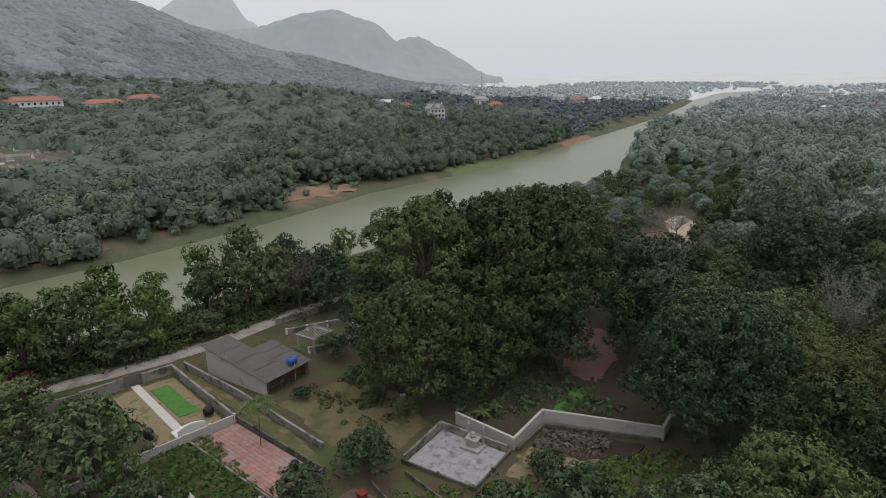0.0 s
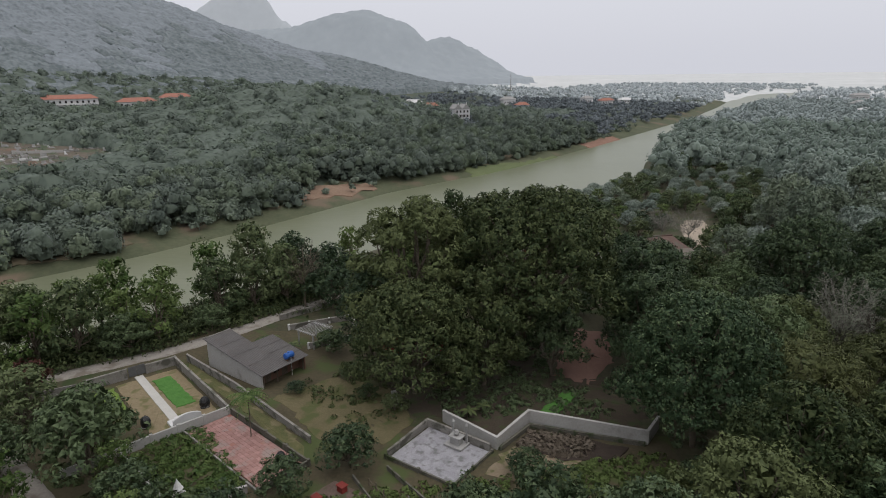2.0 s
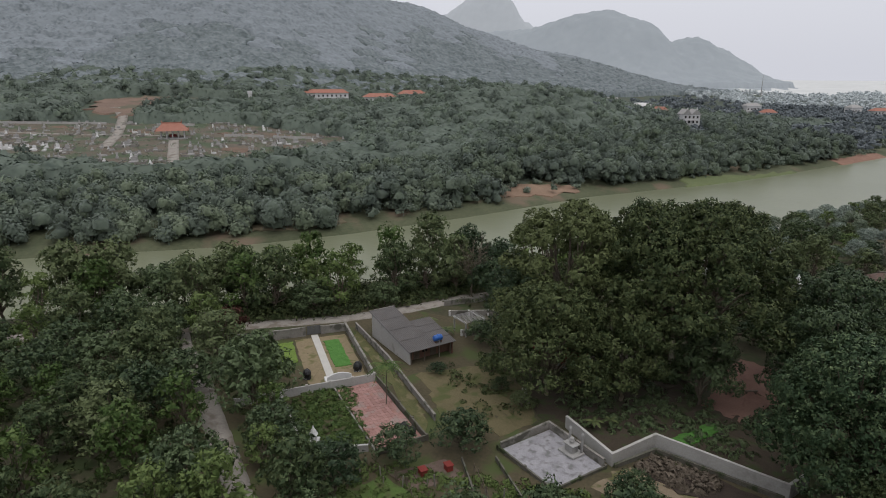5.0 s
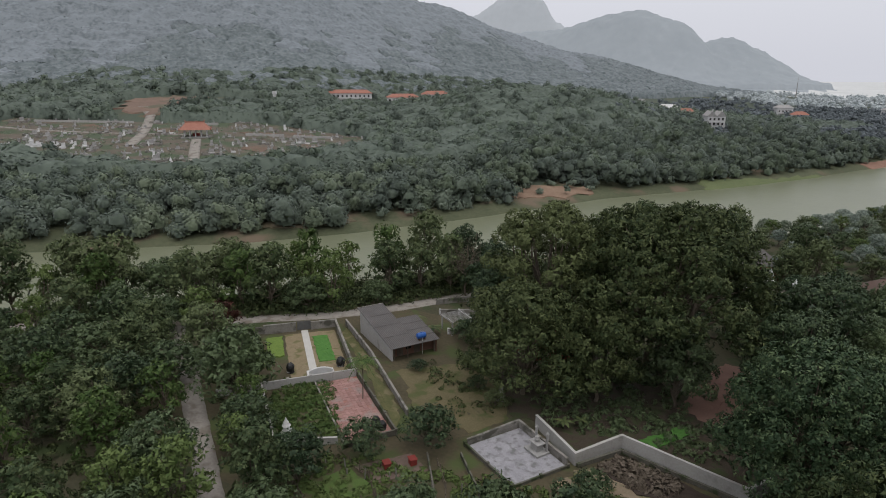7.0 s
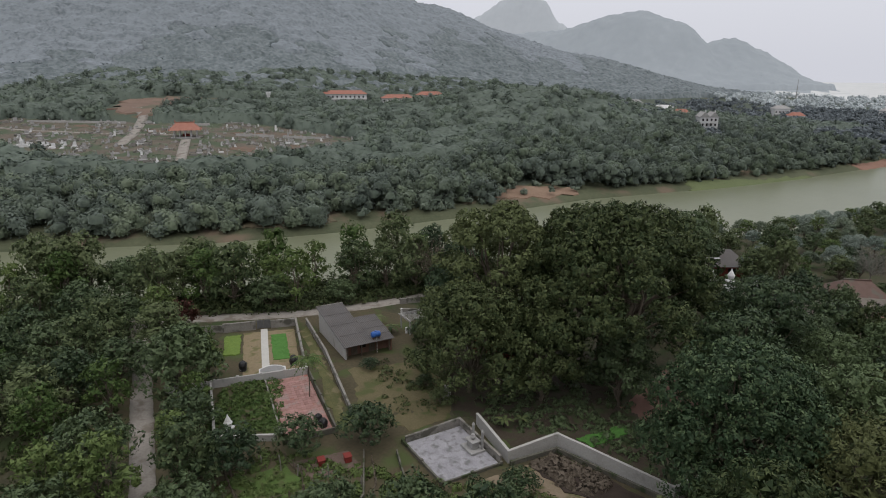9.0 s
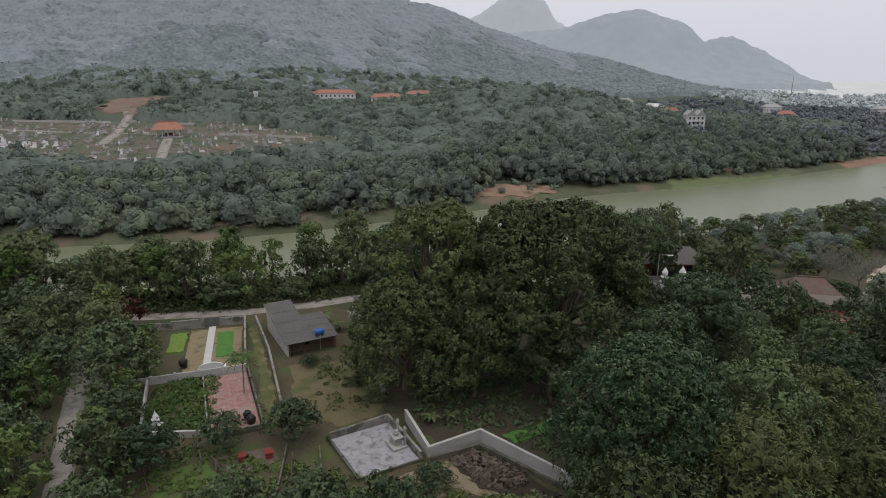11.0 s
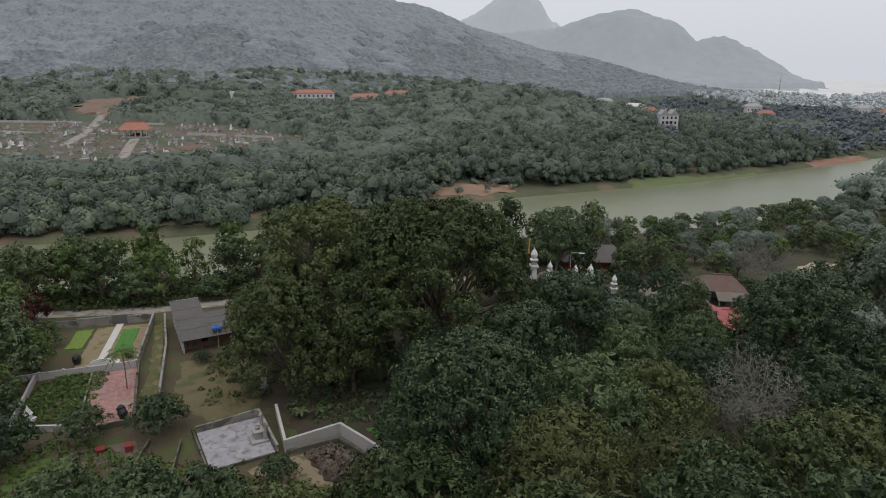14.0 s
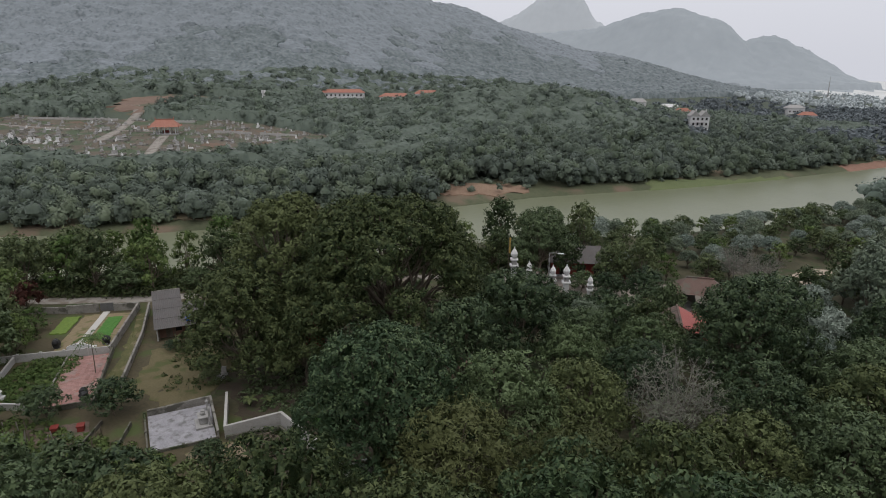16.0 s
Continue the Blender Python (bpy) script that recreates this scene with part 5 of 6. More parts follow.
# single trees of the yards
for kind, x, y, s, tall in (("mango", -16.4, 51.0, 0.7, 0.82), ("mango", -10.8, 56.5, 0.8, 0.78), ("mango", 8.2, 56.6, 0.52, 0.72), ("mango", -38.5, 53.2, 1.3, 0.98), ("mango", -31, 47.5, 0.85, 0.8),
                            ("light", -34, 51, 0.8, 0.8), ("light", -29, 44, 0.75, 0.8), ("mid", -24, 43.5, 0.7, 0.6), ("light", -43.5, 60.5, 0.7, 0.75), ("light", -47.5, 64, 0.7, 0.7), ("mango", -43, 92, 0.75, 0.8),
                            ("mango", -52, 83, 0.95, 0.85), ("mango", -22, 72.2, 0.35, 0.6), ("mango", -20.5, 84.5, 0.6, 0.8), ("mid", -15.5, 77, 0.5, 0.5), ("mango", 9.5, 46.5, 1.05, 0.95), ("mango", 3.0, 44.0, 1.05, 0.9), ("mango", -4, 41.0, 1.0, 0.85), ("mango", 25.5, 52, 0.8, 0.85), ("mango", 17.5, 45.5, 0.9, 0.85), ("mango", -20, 44, 0.9, 0.8), ("mid", -8, 68.5, 0.45, 0.5), ("mid", -12, 71.5, 0.4, 0.5)):
    put_tree(kind, x, y, s, tall, 3.0)
for kind, x, y, s, tall in (("canopy", 43, 99, 0.72, 0.9), ("canopy", 44.5, 89, 0.75, 0.9), ("canopy", 58.5, 87, 0.85, 0.9), ("canopy", 42, 77, 0.85, 0.95), ("canopy", 58, 75, 0.85, 0.95), ("feather", 37.5, 60.5, 1.0, 0.9), ("feather", 46.5, 65.5, 0.95, 0.85), ("canopy", 36, 90, 0.75, 0.9), ("canopy", 33, 100, 0.7, 0.85), ("canopy", 36.5, 71, 0.95, 0.95)):
    put_tree(kind, x, y, s, tall, 6.0, "grove trees")
red = make_tree("red_leaved_tree", 61, 6.5, 2.6, 1.5, 7, 0.45, 12, 7, LEAF_RED, "small tree with dark red leaves")
red.matrix_basis = pose(-55.5, 66.5, 0)
planted.append((-55.5, 66.5, 4))

ROADS = [((-150, 5), (-105, 42), (-75, 62), (-58, 74), (-46, 83.5), (-38, 92.5), (-31, 103), (-22, 112), (-8, 126), (10, 136), (30, 141), (52, 150)),
         ((-68, 67), (-61, 62), (-53, 57.3), (-45.5, 51.5), (-38.5, 46.5), (-32.5, 42.3), (-25.5, 37.3), (-12, 28), (10, 14))]


def road_gap(x, y):
    best = 1e9
    for line in ROADS:
        for (x0, y0), (x1, y1) in zip(line, line[1:]):
            t = max(0, min(1, ((x - x0) * (x1 - x0) + (y - y0) * (y1 - y0)) / ((x1 - x0) ** 2 + (y1 - y0) ** 2)))
            best = min(best, math.hypot(x - x0 - t * (x1 - x0), y - y0 - t * (y1 - y0)))
    return best


for x, y, gap in ((50, 79.5, 6.5),):
    planted.append((x, y, gap))
# the walled yards stay open
YARDS = [[(-49, 68), (-44, 84), (-38, 86), (-33, 95), (-20, 90), (-17, 80), (-10, 79), (-8, 70), (12, 88), (12, 96), (24, 98), (24, 80), (16, 74), (25, 68), (24, 58), (6, 50), (-5, 44), (-21, 47), (-38, 58)]]
OPEN = [[(0, 126), (12, 127), (34, 118), (38, 111), (44, 107), (49, 110), (52, 126), (56, 134), (48, 138), (38, 133), (30, 136), (4, 137)],
        [(46, 152), (56, 147), (66, 166), (64, 182), (54, 180)], [(2, 124), (8, 126), (24, 143), (18, 150), (4, 138)], [(16, 145), (32, 145), (34, 158), (18, 158)], [(32, 132), (46, 132), (46, 145), (32, 145)]]


def scatter(region, spacing, kinds, sizes, talls, want, group, road=3.2, water=6.0, seed=1):
    """Trees at random spots of a region, clear of roads, yards and water."""
    r, made = random.Random(seed), 0
    x0, x1 = min(p[0] for p in region), max(p[0] for p in region)
    y0, y1 = min(p[1] for p in region), max(p[1] for p in region)
    for _ in range(want * 12):
        x, y = r.uniform(x0, x1), r.uniform(y0, y1)
        if made >= want or not inside(x, y, region) or any(inside(x, y, q) for q in YARDS + OPEN) or road_gap(x, y) < road:
            continue
        d, side = river_side(np.array([x]), np.array([y]))
        if d[0] < water or side[0] > 0 or not clear(x, y, spacing):
            continue
        low = 0.58 if group == "grove trees" and y > 86 and x < 64 else 1.0
        # farther trees switch to the pale kind, which imitates haze
        kind = "pale" if (group == "grove trees" and (x > 96 or y > 108)) else r.choice(kinds)
        if group == "riverside grove" and y > 150 and r.random() < 0.6:
            kind, low = "pale", 0.5
        put_tree(kind, x, y, r.uniform(*sizes) * low, r.uniform(*talls), spacing * low, group)
        made += 1


scatter([(22, 40), (24, 70), (22, 100), (32, 112), (60, 134), (84, 170), (130, 150), (130, 20), (60, 24), (32, 30)], 8.4, ["canopy"] * 6 + ["feather"], (0.85, 1.12), (0.88, 1.08), 120, "grove trees", seed=3)
scatter([(0, 18), (22, 46), (34, 30), (62, 26), (90, 10), (40, -10)], 7.5, ["mango", "canopy"], (0.8, 1.0), (0.8, 0.95), 26, "grove trees", seed=4)
scatter([(-175, -30), (-110, 50), (-60, 95), (-25, 128), (0, 160), (-20, 100), (-30, 104), (-60, 74), (-110, 39), (-160, -10)], 4.3, ["mid", "mid", "light", "mango", "light", "mid"], (1.05, 1.45), (0.9, 1.12), 150, "riverside trees", water=4, seed=5)
scatter([(-150, -10), (-100, 40), (-62, 68), (-48, 68), (-38, 57), (-24, 42), (-5, 26), (-10, 0), (-80, -20)], 5.6, ["mango", "mid", "light", "mid", "mango"], (0.8, 1.2), (0.75, 0.98), 190, "lane trees", 2.0, seed=6)
scatter([(-12, 120), (2, 137), (30, 137), (60, 136), (84, 172), (110, 240), (84, 300), (60, 248), (30, 215), (-5, 170)], 4.8, ["mid", "mango", "light", "mid"], (0.66, 0.9), (0.65, 0.9), 190, "riverside grove", water=4, seed=7)
scatter([(-16, 88), (-12, 104), (0, 118), (24, 112), (30, 100), (20, 98), (0, 104)], 6.0, ["mango", "mid"], (0.65, 0.85), (0.7, 0.9), 22, "temple trees", seed=8)
for x, y, s, tall in ((8, 147, 1.0, 1.2), (13, 152, 1.15, 1.25), (0, 137, 0.9, 1.1), (3, 145, 1.1, 1.1), (28, 155, 1.1, 1.0), (33, 133, 1.0, 0.9), (36, 128, 0.9, 0.8), (31, 117, 0.9, 0.75), (37, 107, 1.15, 1.15), (55, 117, 1.4, 1.0), (25, 141, 0.95, 1.0), (29.5, 143.5, 0.95, 1.1), (49.5, 115, 1.05, 1.0), (47.5, 127.5, 0.8, 0.9), (36.5, 114.5, 0.7, 0.8), (53, 140, 0.85, 0.9), (58, 146, 0.95, 0.9), (64, 154, 1.1, 1.0), (68, 163, 1.1, 1.0), (46, 140.5, 0.7, 0.7), (12, 121, 0.75, 0.75), (6, 119, 0.85, 0.85), (29, 121, 0.85, 0.85), (16, 118.5, 0.85, 0.85), (21, 117.5, 0.9, 0.85), (25, 118, 0.85, 0.8), (10, 116, 0.85, 0.8), (20.5, 134, 0.7, 0.75), (26, 133, 0.8, 0.8), (39, 126.5, 0.7, 1.35), (15.5, 138, 0.95, 1.1), (24, 139, 0.9, 1.0)):
    put_tree("mid" if y > 134 else "mango", x, y, s, tall, 4.0, "temple trees")


def bare_tree(name, seed, x, y, height, spread, bark, label, twigs=5, sparse=None):
    """A leafless tree: limbs that fork into branches and twigs."""
    r = np.random.default_rng(seed)
    root = tagged(new(name), label, "tree", "bare trees")
    root.location = (x, y, z_at(x, y))
    fork = height * 0.42
    main = [limb((0, 0, -0.3), (0, 0, fork), height * 0.018, height * 0.013, r, 0.05)]
    fine = []
    for i in range(22 if sparse else 15):
        a, up = 2.4 * i, r.uniform(0.3, 1.0)
        tip = np.array([spread * math.cos(a) * (1.15 - up * 0.6), spread * math.sin(a) * (1.15 - up * 0.6), fork + (height - fork) * up])
        line = limb((0, 0, fork * r.uniform(0.85, 1.0)), tip, height * 0.006, 0.03, r, 0.12)
        main.append(line)
        for q in line[2:]:
            for _ in range(twigs):
                d = r.normal(size=3) + (tip / np.linalg.norm(tip)) * 0.9
                end = np.array(q[:3]) + d / np.linalg.norm(d) * spread * r.uniform(0.18, 0.4)
                fine.append(limb(q[:3], end, 0.028, 0.012, r, 0.15, 2))
                for _ in range(3):
                    d2 = d + r.normal(size=3) * 0.8
                    fine.append([(*end, 0.015), (*(end + d2 / np.linalg.norm(d2) * spread * 0.14), 0.01)])
    v, f = tubes(main)
    part("trunk", fast_mesh("trunk", v, f, bark, True), bark, root)
    v, f = tubes(fine, 3)
    part("branchwork", fast_mesh("branchwork", v, f, bark), bark, root)
    if sparse:
        tips = np.array([line[-1][:3] for line in fine])
        way = tips - np.array([0, 0, fork])
        way /= np.linalg.norm(way, axis=1, keepdims=True)
        v, f = leaf_fans(tips, way, 0.2, 2, r)
        part("leaves", fast_mesh("leaves", v, f, sparse), sparse, root, "thin pale grey-green leaves")


bare_tree("bare_tree", 75, 50.5, 80, 14.0, 4.4, BARK_PALE, "pale grey tree with bare fine branches among green crowns", 6, LEAF_SPARSE)
bare_tree("bare_tree", 72, -30.5, 104, 11.5, 3.6, BARK, "dark leafless tree on the river bank", 4)
bare_tree("bare_tree", 73, 50, 147, 9, 4, BARK_PALE, "pale leafless tree beside the temple yard", 5)
bare_tree("bare_tree", 74, 45, 152, 8, 4, BARK_PALE, "pale leafless tree beside the temple yard", 5)


def palm(x, y, height):
    root = tagged(new("areca_palm"), "small areca palm with arching green fronds", "palm")
    root.location = (x, y, z_at(x, y))
    r = np.random.default_rng(81)
    v, f = tubes([limb((0, 0, -0.2), (0.1, 0, height * 0.55), 0.08, 0.06, r, 0.03)])
    part("trunk", fast_mesh("trunk", v, f, BARK, True), BARK, root)
    for i in range(18):
        a = 2.4 * i
        rise = 1.1 - 0.075 * i
        vs, fs = [], []
        for k in range(9):
            t = k / 8
            c0 = np.array([math.cos(a) * 2.4 * t, math.sin(a) * 2.4 * t, height * 0.55 + rise * 1.6 * t - 1.7 * t * t])
            side = np.array([-math.sin(a), math.cos(a), -0.35]) * 0.7 * math.sin(math.pi * min(0.97, t + 0.12))
            for s in (-1, 1):
                tip = c0 + side * s * np.array([1, 1, s]) + np.array([math.cos(a), math.sin(a), -0.3]) * 0.25
                b = len(vs)
                vs += [c0, c0 + np.array([math.cos(a), math.sin(a), 0]) * 0.26, tip, c0 * 0.5 + tip * 0.5 + np.array([0, 0, 0.05])]
                fs.append((b, b + 1, b + 2, b + 3))
        spine = [(math.cos(a) * 2.4 * k / 8, math.sin(a) * 2.4 * k / 8, height * 0.55 + rise * 1.6 * k / 8 - 1.7 * (k / 8) ** 2, 0.03) for k in range(9)]
        sv, sf = tubes([spine], 4)
        part("frond", fast_mesh("frond", np.concatenate([np.array(vs), sv]), np.concatenate([np.array(fs), sf + len(vs)]), LEAF_LIGHT), LEAF_LIGHT, root)


palm(-24.0, 61.2, 10.4)

# ---- low growth ----


def undergrowth(name, spots, size, material, label, leaf=0.3, per=26, seed=1):
    """Many small bushes, as one heap of leaves."""
    r = np.random.default_rng(seed)
    spots = np.asarray(spots, float)
    k = len(spots)
    d = r.normal(size=(k, per, 3))
    d /= np.linalg.norm(d, axis=2, keepdims=True)
    d[:, :, 2] = np.abs(d[:, :, 2])
    s = r.uniform(size[0], size[1], (k, 1, 1))
    base = np.column_stack([spots, land(spots[:, 0], spots[:, 1])])
    p = (base[:, None, :] + d * s * np.array([1, 1, 0.75])).reshape(-1, 3)
    v, f = leaf_fans(p, d.reshape(-1, 3), leaf, 3, r)
    return tagged(new(name, fast_mesh(name, v, f, material)), label, "bushes", kind="stuff")


def spots_in(poly, count, seed, extra=None):
    r, out = random.Random(seed), []
    x0, x1 = min(p[0] for p in poly), max(p[0] for p in poly)
    y0, y1 = min(p[1] for p in poly), max(p[1] for p in poly)
    tries = 0
    while len(out) < count and tries < count * 40:
        tries += 1
        x, y = r.uniform(x0, x1), r.uniform(y0, y1)
        if inside(x, y, poly) and road_gap(x, y) > 2.4 and (extra is None or extra(x, y)):
            out.append((x, y))
    return out


undergrowth("yard_bushes", spots_in([(-22, 76), (-13, 80), (-6, 72), (-8, 63), (-14, 64), (-20, 72)], 44, 1), (0.3, 0.95), LEAF_MID, "scattered young shrubs on a dry lawn", 0.3, 22, 1)
undergrowth("brush_heap", spots_in([(7.6, 61.8), (9.2, 64.8), (15, 63.3), (17.5, 61.2), (12, 60)], 60, 12), (0.4, 0.9), BARK, "heap of cut dead brush below a white wall", 0.45, 18, 12)
undergrowth("litter_bushes", spots_in([(-4, 70), (4, 66), (8, 70), (20, 68), (12, 86), (0, 88)], 160, 2), (0.4, 1.0), LEAF_DARK, "low dark weeds under the great tree", 0.35, 22, 2)
undergrowth("garden_weeds", spots_in([(-38, 60), (-30, 63), (-21, 52), (-27, 46)], 260, 3), (0.3, 0.8), LEAF_LIGHT, "rows of green vegetables and weeds beside the red court", 0.3, 22, 3)
undergrowth("front_weeds", spots_in([(-20, 50), (-2, 54), (6, 56), (24, 62), (26, 54), (4, 42), (-20, 40)], 520, 4), (0.25, 0.7), LEAF_LIGHT, "weeds and garden plants on pale soil", 0.3, 22, 4)
undergrowth("roadside_scrub", spots_in([(-150, -10), (-100, 48), (-60, 92), (-28, 126), (-5, 158), (8, 150), (-20, 108), (-60, 72), (-110, 36)], 1300, 5, lambda x, y: river_side(np.array([x]), np.array([y]))[0][0] > 1), (0.9, 2.8), LEAF_MID, "scrub on the river bank below the road", 0.4, 26, 5)
undergrowth("lane_scrub", spots_in([(-100, 36), (-62, 66), (-49, 67), (-38, 57), (-20, 40), (-5, 24), (-60, 0)], 700, 6), (0.4, 1.2), LEAF_MID, "scrub and weeds under the lane trees", 0.4, 20, 6)
undergrowth("grove_scrub", spots_in([(24, 40), (24, 100), (60, 130), (110, 130), (110, 20), (20, 20)], 700, 7), (0.5, 1.4), LEAF_DARK, "dark undergrowth below the grove", 0.5, 18, 7)


def woods(name, x, y, height, radius, leaf, per, material, label, seed, lumps=5, skirt=0.22, lump=(0.42, 0.64), core=(0.5, 0.82), flat=1.0, foot=0.45):
    """A wood of many crowns, each of a few lumps clad in leaf clumps, as one heap."""
    r = np.random.default_rng(seed)
    k = len(x)
    z = land(x, y)
    h, q = r.uniform(*height, k), r.uniform(*radius, k)
    a = r.uniform(0, 2 * np.pi, (k, lumps))
    off = np.sqrt(r.uniform(0, 1, (k, lumps))) * 0.6 * q[:, None]
    cx, cy = x[:, None] + off * np.cos(a), y[:, None] + off * np.sin(a)
    lr = q[:, None] * r.uniform(*lump, (k, lumps))
    cz = z[:, None] + h[:, None] - lr * 0.9 * flat - (off / q[:, None]) ** 2 * h[:, None] * 0.45 - r.uniform(0, skirt, (k, lumps)) * h[:, None]
    cz = np.maximum(cz, z[:, None] + lr * foot * flat)
    d = r.normal(size=(k, lumps, per, 3))
    d /= np.linalg.norm(d, axis=3, keepdims=True)
    d[..., 2] = np.where(d[..., 2] < -0.35, -d[..., 2], d[..., 2])
    p = np.stack([cx, cy, cz], -1)[:, :, None, :] + d * lr[:, :, None, None] * r.uniform(0.8, 1.1, (k, lumps, per, 1)) * np.array([1, 1, flat])
    v, f = leaf_fans(p.reshape(-1, 3), d.reshape(-1, 3), leaf, 1, r, 0.9, 0.45, 0.2, 0.12)
    # a leafy mass inside each lump
    ring = np.array([(math.cos(q * math.pi / 3 + w) * math.cos(e), math.sin(q * math.pi / 3 + w) * math.cos(e), math.sin(e)) for e, w in ((-0.35, 0.0), (0.55, 0.5)) for q in range(6)] + [(0, 0, 1.0)])
    sides = [(q, (q + 1) % 6, 6 + q) for q in range(6)] + [((q + 1) % 6, 6 + (q + 1) % 6, 6 + q) for q in range(6)] + [(6 + q, 6 + (q + 1) % 6, 12) for q in range(6)]
    centre = np.stack([cx, cy, cz], -1).reshape(-1, 1, 3)
    mass = centre + ring[None] * np.array([1, 1, flat]) * lr.reshape(-1, 1, 1) * r.uniform(*core, (k * lumps, 13, 1))
    inner = (np.array(sides)[None] + 13 * np.arange(k * lumps)[:, None, None]).reshape(-1, 3)
    v, f = np.concatenate([v, mass.reshape(-1, 3)]), np.concatenate([f, inner + len(v)])
    return tagged(new(name, fast_mesh(name, v, f, material, True)), label, "woods", kind="stuff")


def wood_spots(count, x0, x1, y0, y1, seed, test):
    r = np.random.default_rng(seed)
    x, y = r.uniform(x0, x1, count), r.uniform(y0, y1, count)
    keep = test(x, y)
    return x[keep], y[keep]


def off_burial(x, y):
    cut = [(-358, 260), (-338, 238), (-312, 222), (-274, 204), (-262, 214), (-288, 236), (-296, 252), (-294, 270), (-284, 286), (-264, 300), (-280, 320), (-316, 314), (-352, 292)]
    keep = np.ones(len(x), bool)
    for poly in (BURIAL, cut):
        hit = np.zeros(len(x), bool)
        for (px, py), (qx, qy) in zip(poly, poly[1:] + poly[:1]):
            if py != qy:
                hit ^= ((py > y) != (qy > y)) & (x < (qx - px) * (y - py) / (qy - py) + px)
        keep &= ~hit
    for hx, hy, gap in ((-272, 387, 13), (-263, 377, 16), (-252, 364, 13), (-240, 411, 13), (-231, 400, 15), (-221, 427, 12), (-213, 416, 14), (-66, 222, 7), (-60, 231, 8), (-52, 241, 8), (-23, 430, 11), (-18, 415, 12), (-14, 398, 9), (-10, 380, 6)):
        keep &= np.hypot(x - hx, y - hy) > gap
    return keep


def far_bank(x, y, low, high):
    d, side = river_side(x, y)
    return (side > 0) & (d > low) & (d < high)


# three leaf tones, each already lifted to imitate haze over the water
for k, (m, word) in enumerate(((LEAF_BAMBOO_HAZED, "green"), (LEAF_BANK_PALE_HAZED, "light green"), (LEAF_BANK_DEEP_HAZED, "deep green"))):
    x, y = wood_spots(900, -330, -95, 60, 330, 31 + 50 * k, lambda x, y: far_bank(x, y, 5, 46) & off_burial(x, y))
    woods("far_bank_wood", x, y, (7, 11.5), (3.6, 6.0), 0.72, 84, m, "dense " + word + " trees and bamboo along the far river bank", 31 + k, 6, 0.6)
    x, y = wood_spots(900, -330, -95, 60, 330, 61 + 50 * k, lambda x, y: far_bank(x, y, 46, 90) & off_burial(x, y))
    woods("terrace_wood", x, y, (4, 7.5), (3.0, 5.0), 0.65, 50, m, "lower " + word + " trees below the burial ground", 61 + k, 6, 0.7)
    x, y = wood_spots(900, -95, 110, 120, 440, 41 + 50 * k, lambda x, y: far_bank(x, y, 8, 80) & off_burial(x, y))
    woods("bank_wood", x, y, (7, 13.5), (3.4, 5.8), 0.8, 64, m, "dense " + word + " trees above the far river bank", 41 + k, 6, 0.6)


def canopy(name, x0, x1, y0, y1, step, cell, rise, lift, leaf, count, material, label, seed, test):
    """A closed wood seen from afar: one domed crown a cell, grown together, roughened with leaf sprays."""
    r = np.random.default_rng(seed)
    gx, gy = np.meshgrid(np.arange(x0, x1, step), np.arange(y0, y1, step))
    gx, gy = gx + r.uniform(-0.3, 0.3, gx.shape) * step, gy + r.uniform(-0.3, 0.3, gx.shape) * step
    nx, ny = int((x1 - x0) / cell) + 4, int((y1 - y0) / cell) + 4
    cx, cy = r.uniform(0.1, 0.9, (ny, nx)), r.uniform(0.1, 0.9, (ny, nx))
    tall, wide = r.uniform(0.45, 1.0, (ny, nx)), r.uniform(0.75, 1.15, (ny, nx))
    u, v = (gx - x0) / cell + 1.5, (gy - y0) / cell + 1.5
    iu, iv = u.astype(int), v.astype(int)
    top = np.zeros(gx.shape)
    for du in (-1, 0, 1):
        for dv in (-1, 0, 1):
            ju, jv = np.clip(iu + du, 0, nx - 1), np.clip(iv + dv, 0, ny - 1)
            d = np.hypot(u - ju - cx[jv, ju], v - jv - cy[jv, ju]) / wide[jv, ju]
            top = np.maximum(top, tall[jv, ju] * np.sqrt(np.clip(1 - d * d, 0, 1)))
    gz = land(gx, gy) + lift + top * rise + r.normal(0, rise * 0.05, gx.shape)
    keep = test(gx.ravel(), gy.ravel()).reshape(gx.shape)
    gz = np.where(keep, gz, land(gx, gy) - 1.0)
    w = gx.shape[1]
    i = (np.arange(gx.shape[0] - 1)[:, None] * w + np.arange(w - 1)[None]).ravel()
    quads = np.stack([i, i + 1, i + w + 1, i + w], 1)
    quads = quads[keep.ravel()[quads].any(1)]
    verts = np.stack([gx, gy, gz], -1).reshape(-1, 3)
    tris = np.concatenate([quads[:, :3], quads[:, [0, 2, 3]]])
    pick = tris[r.integers(0, len(tris), count)]
    a, b, c3 = verts[pick[:, 0]], verts[pick[:, 1]], verts[pick[:, 2]]
    n = np.cross(b - a, c3 - a)
    n /= np.linalg.norm(n, axis=1, keepdims=True) + 1e-9
    mix = r.dirichlet((1, 1, 1), count)
    p = a * mix[:, :1] + b * mix[:, 1:2] + c3 * mix[:, 2:]
    lv, lf = leaf_fans(p + n * leaf * 0.1, n, leaf, 1, r, 0.9, 0.45, 0.16, 0.1)
    me = fast_mesh(name, np.concatenate([verts, lv]), np.concatenate([tris, lf + len(verts)]), material, True)
    return tagged(new(name, me), label, "woods", kind="stuff")


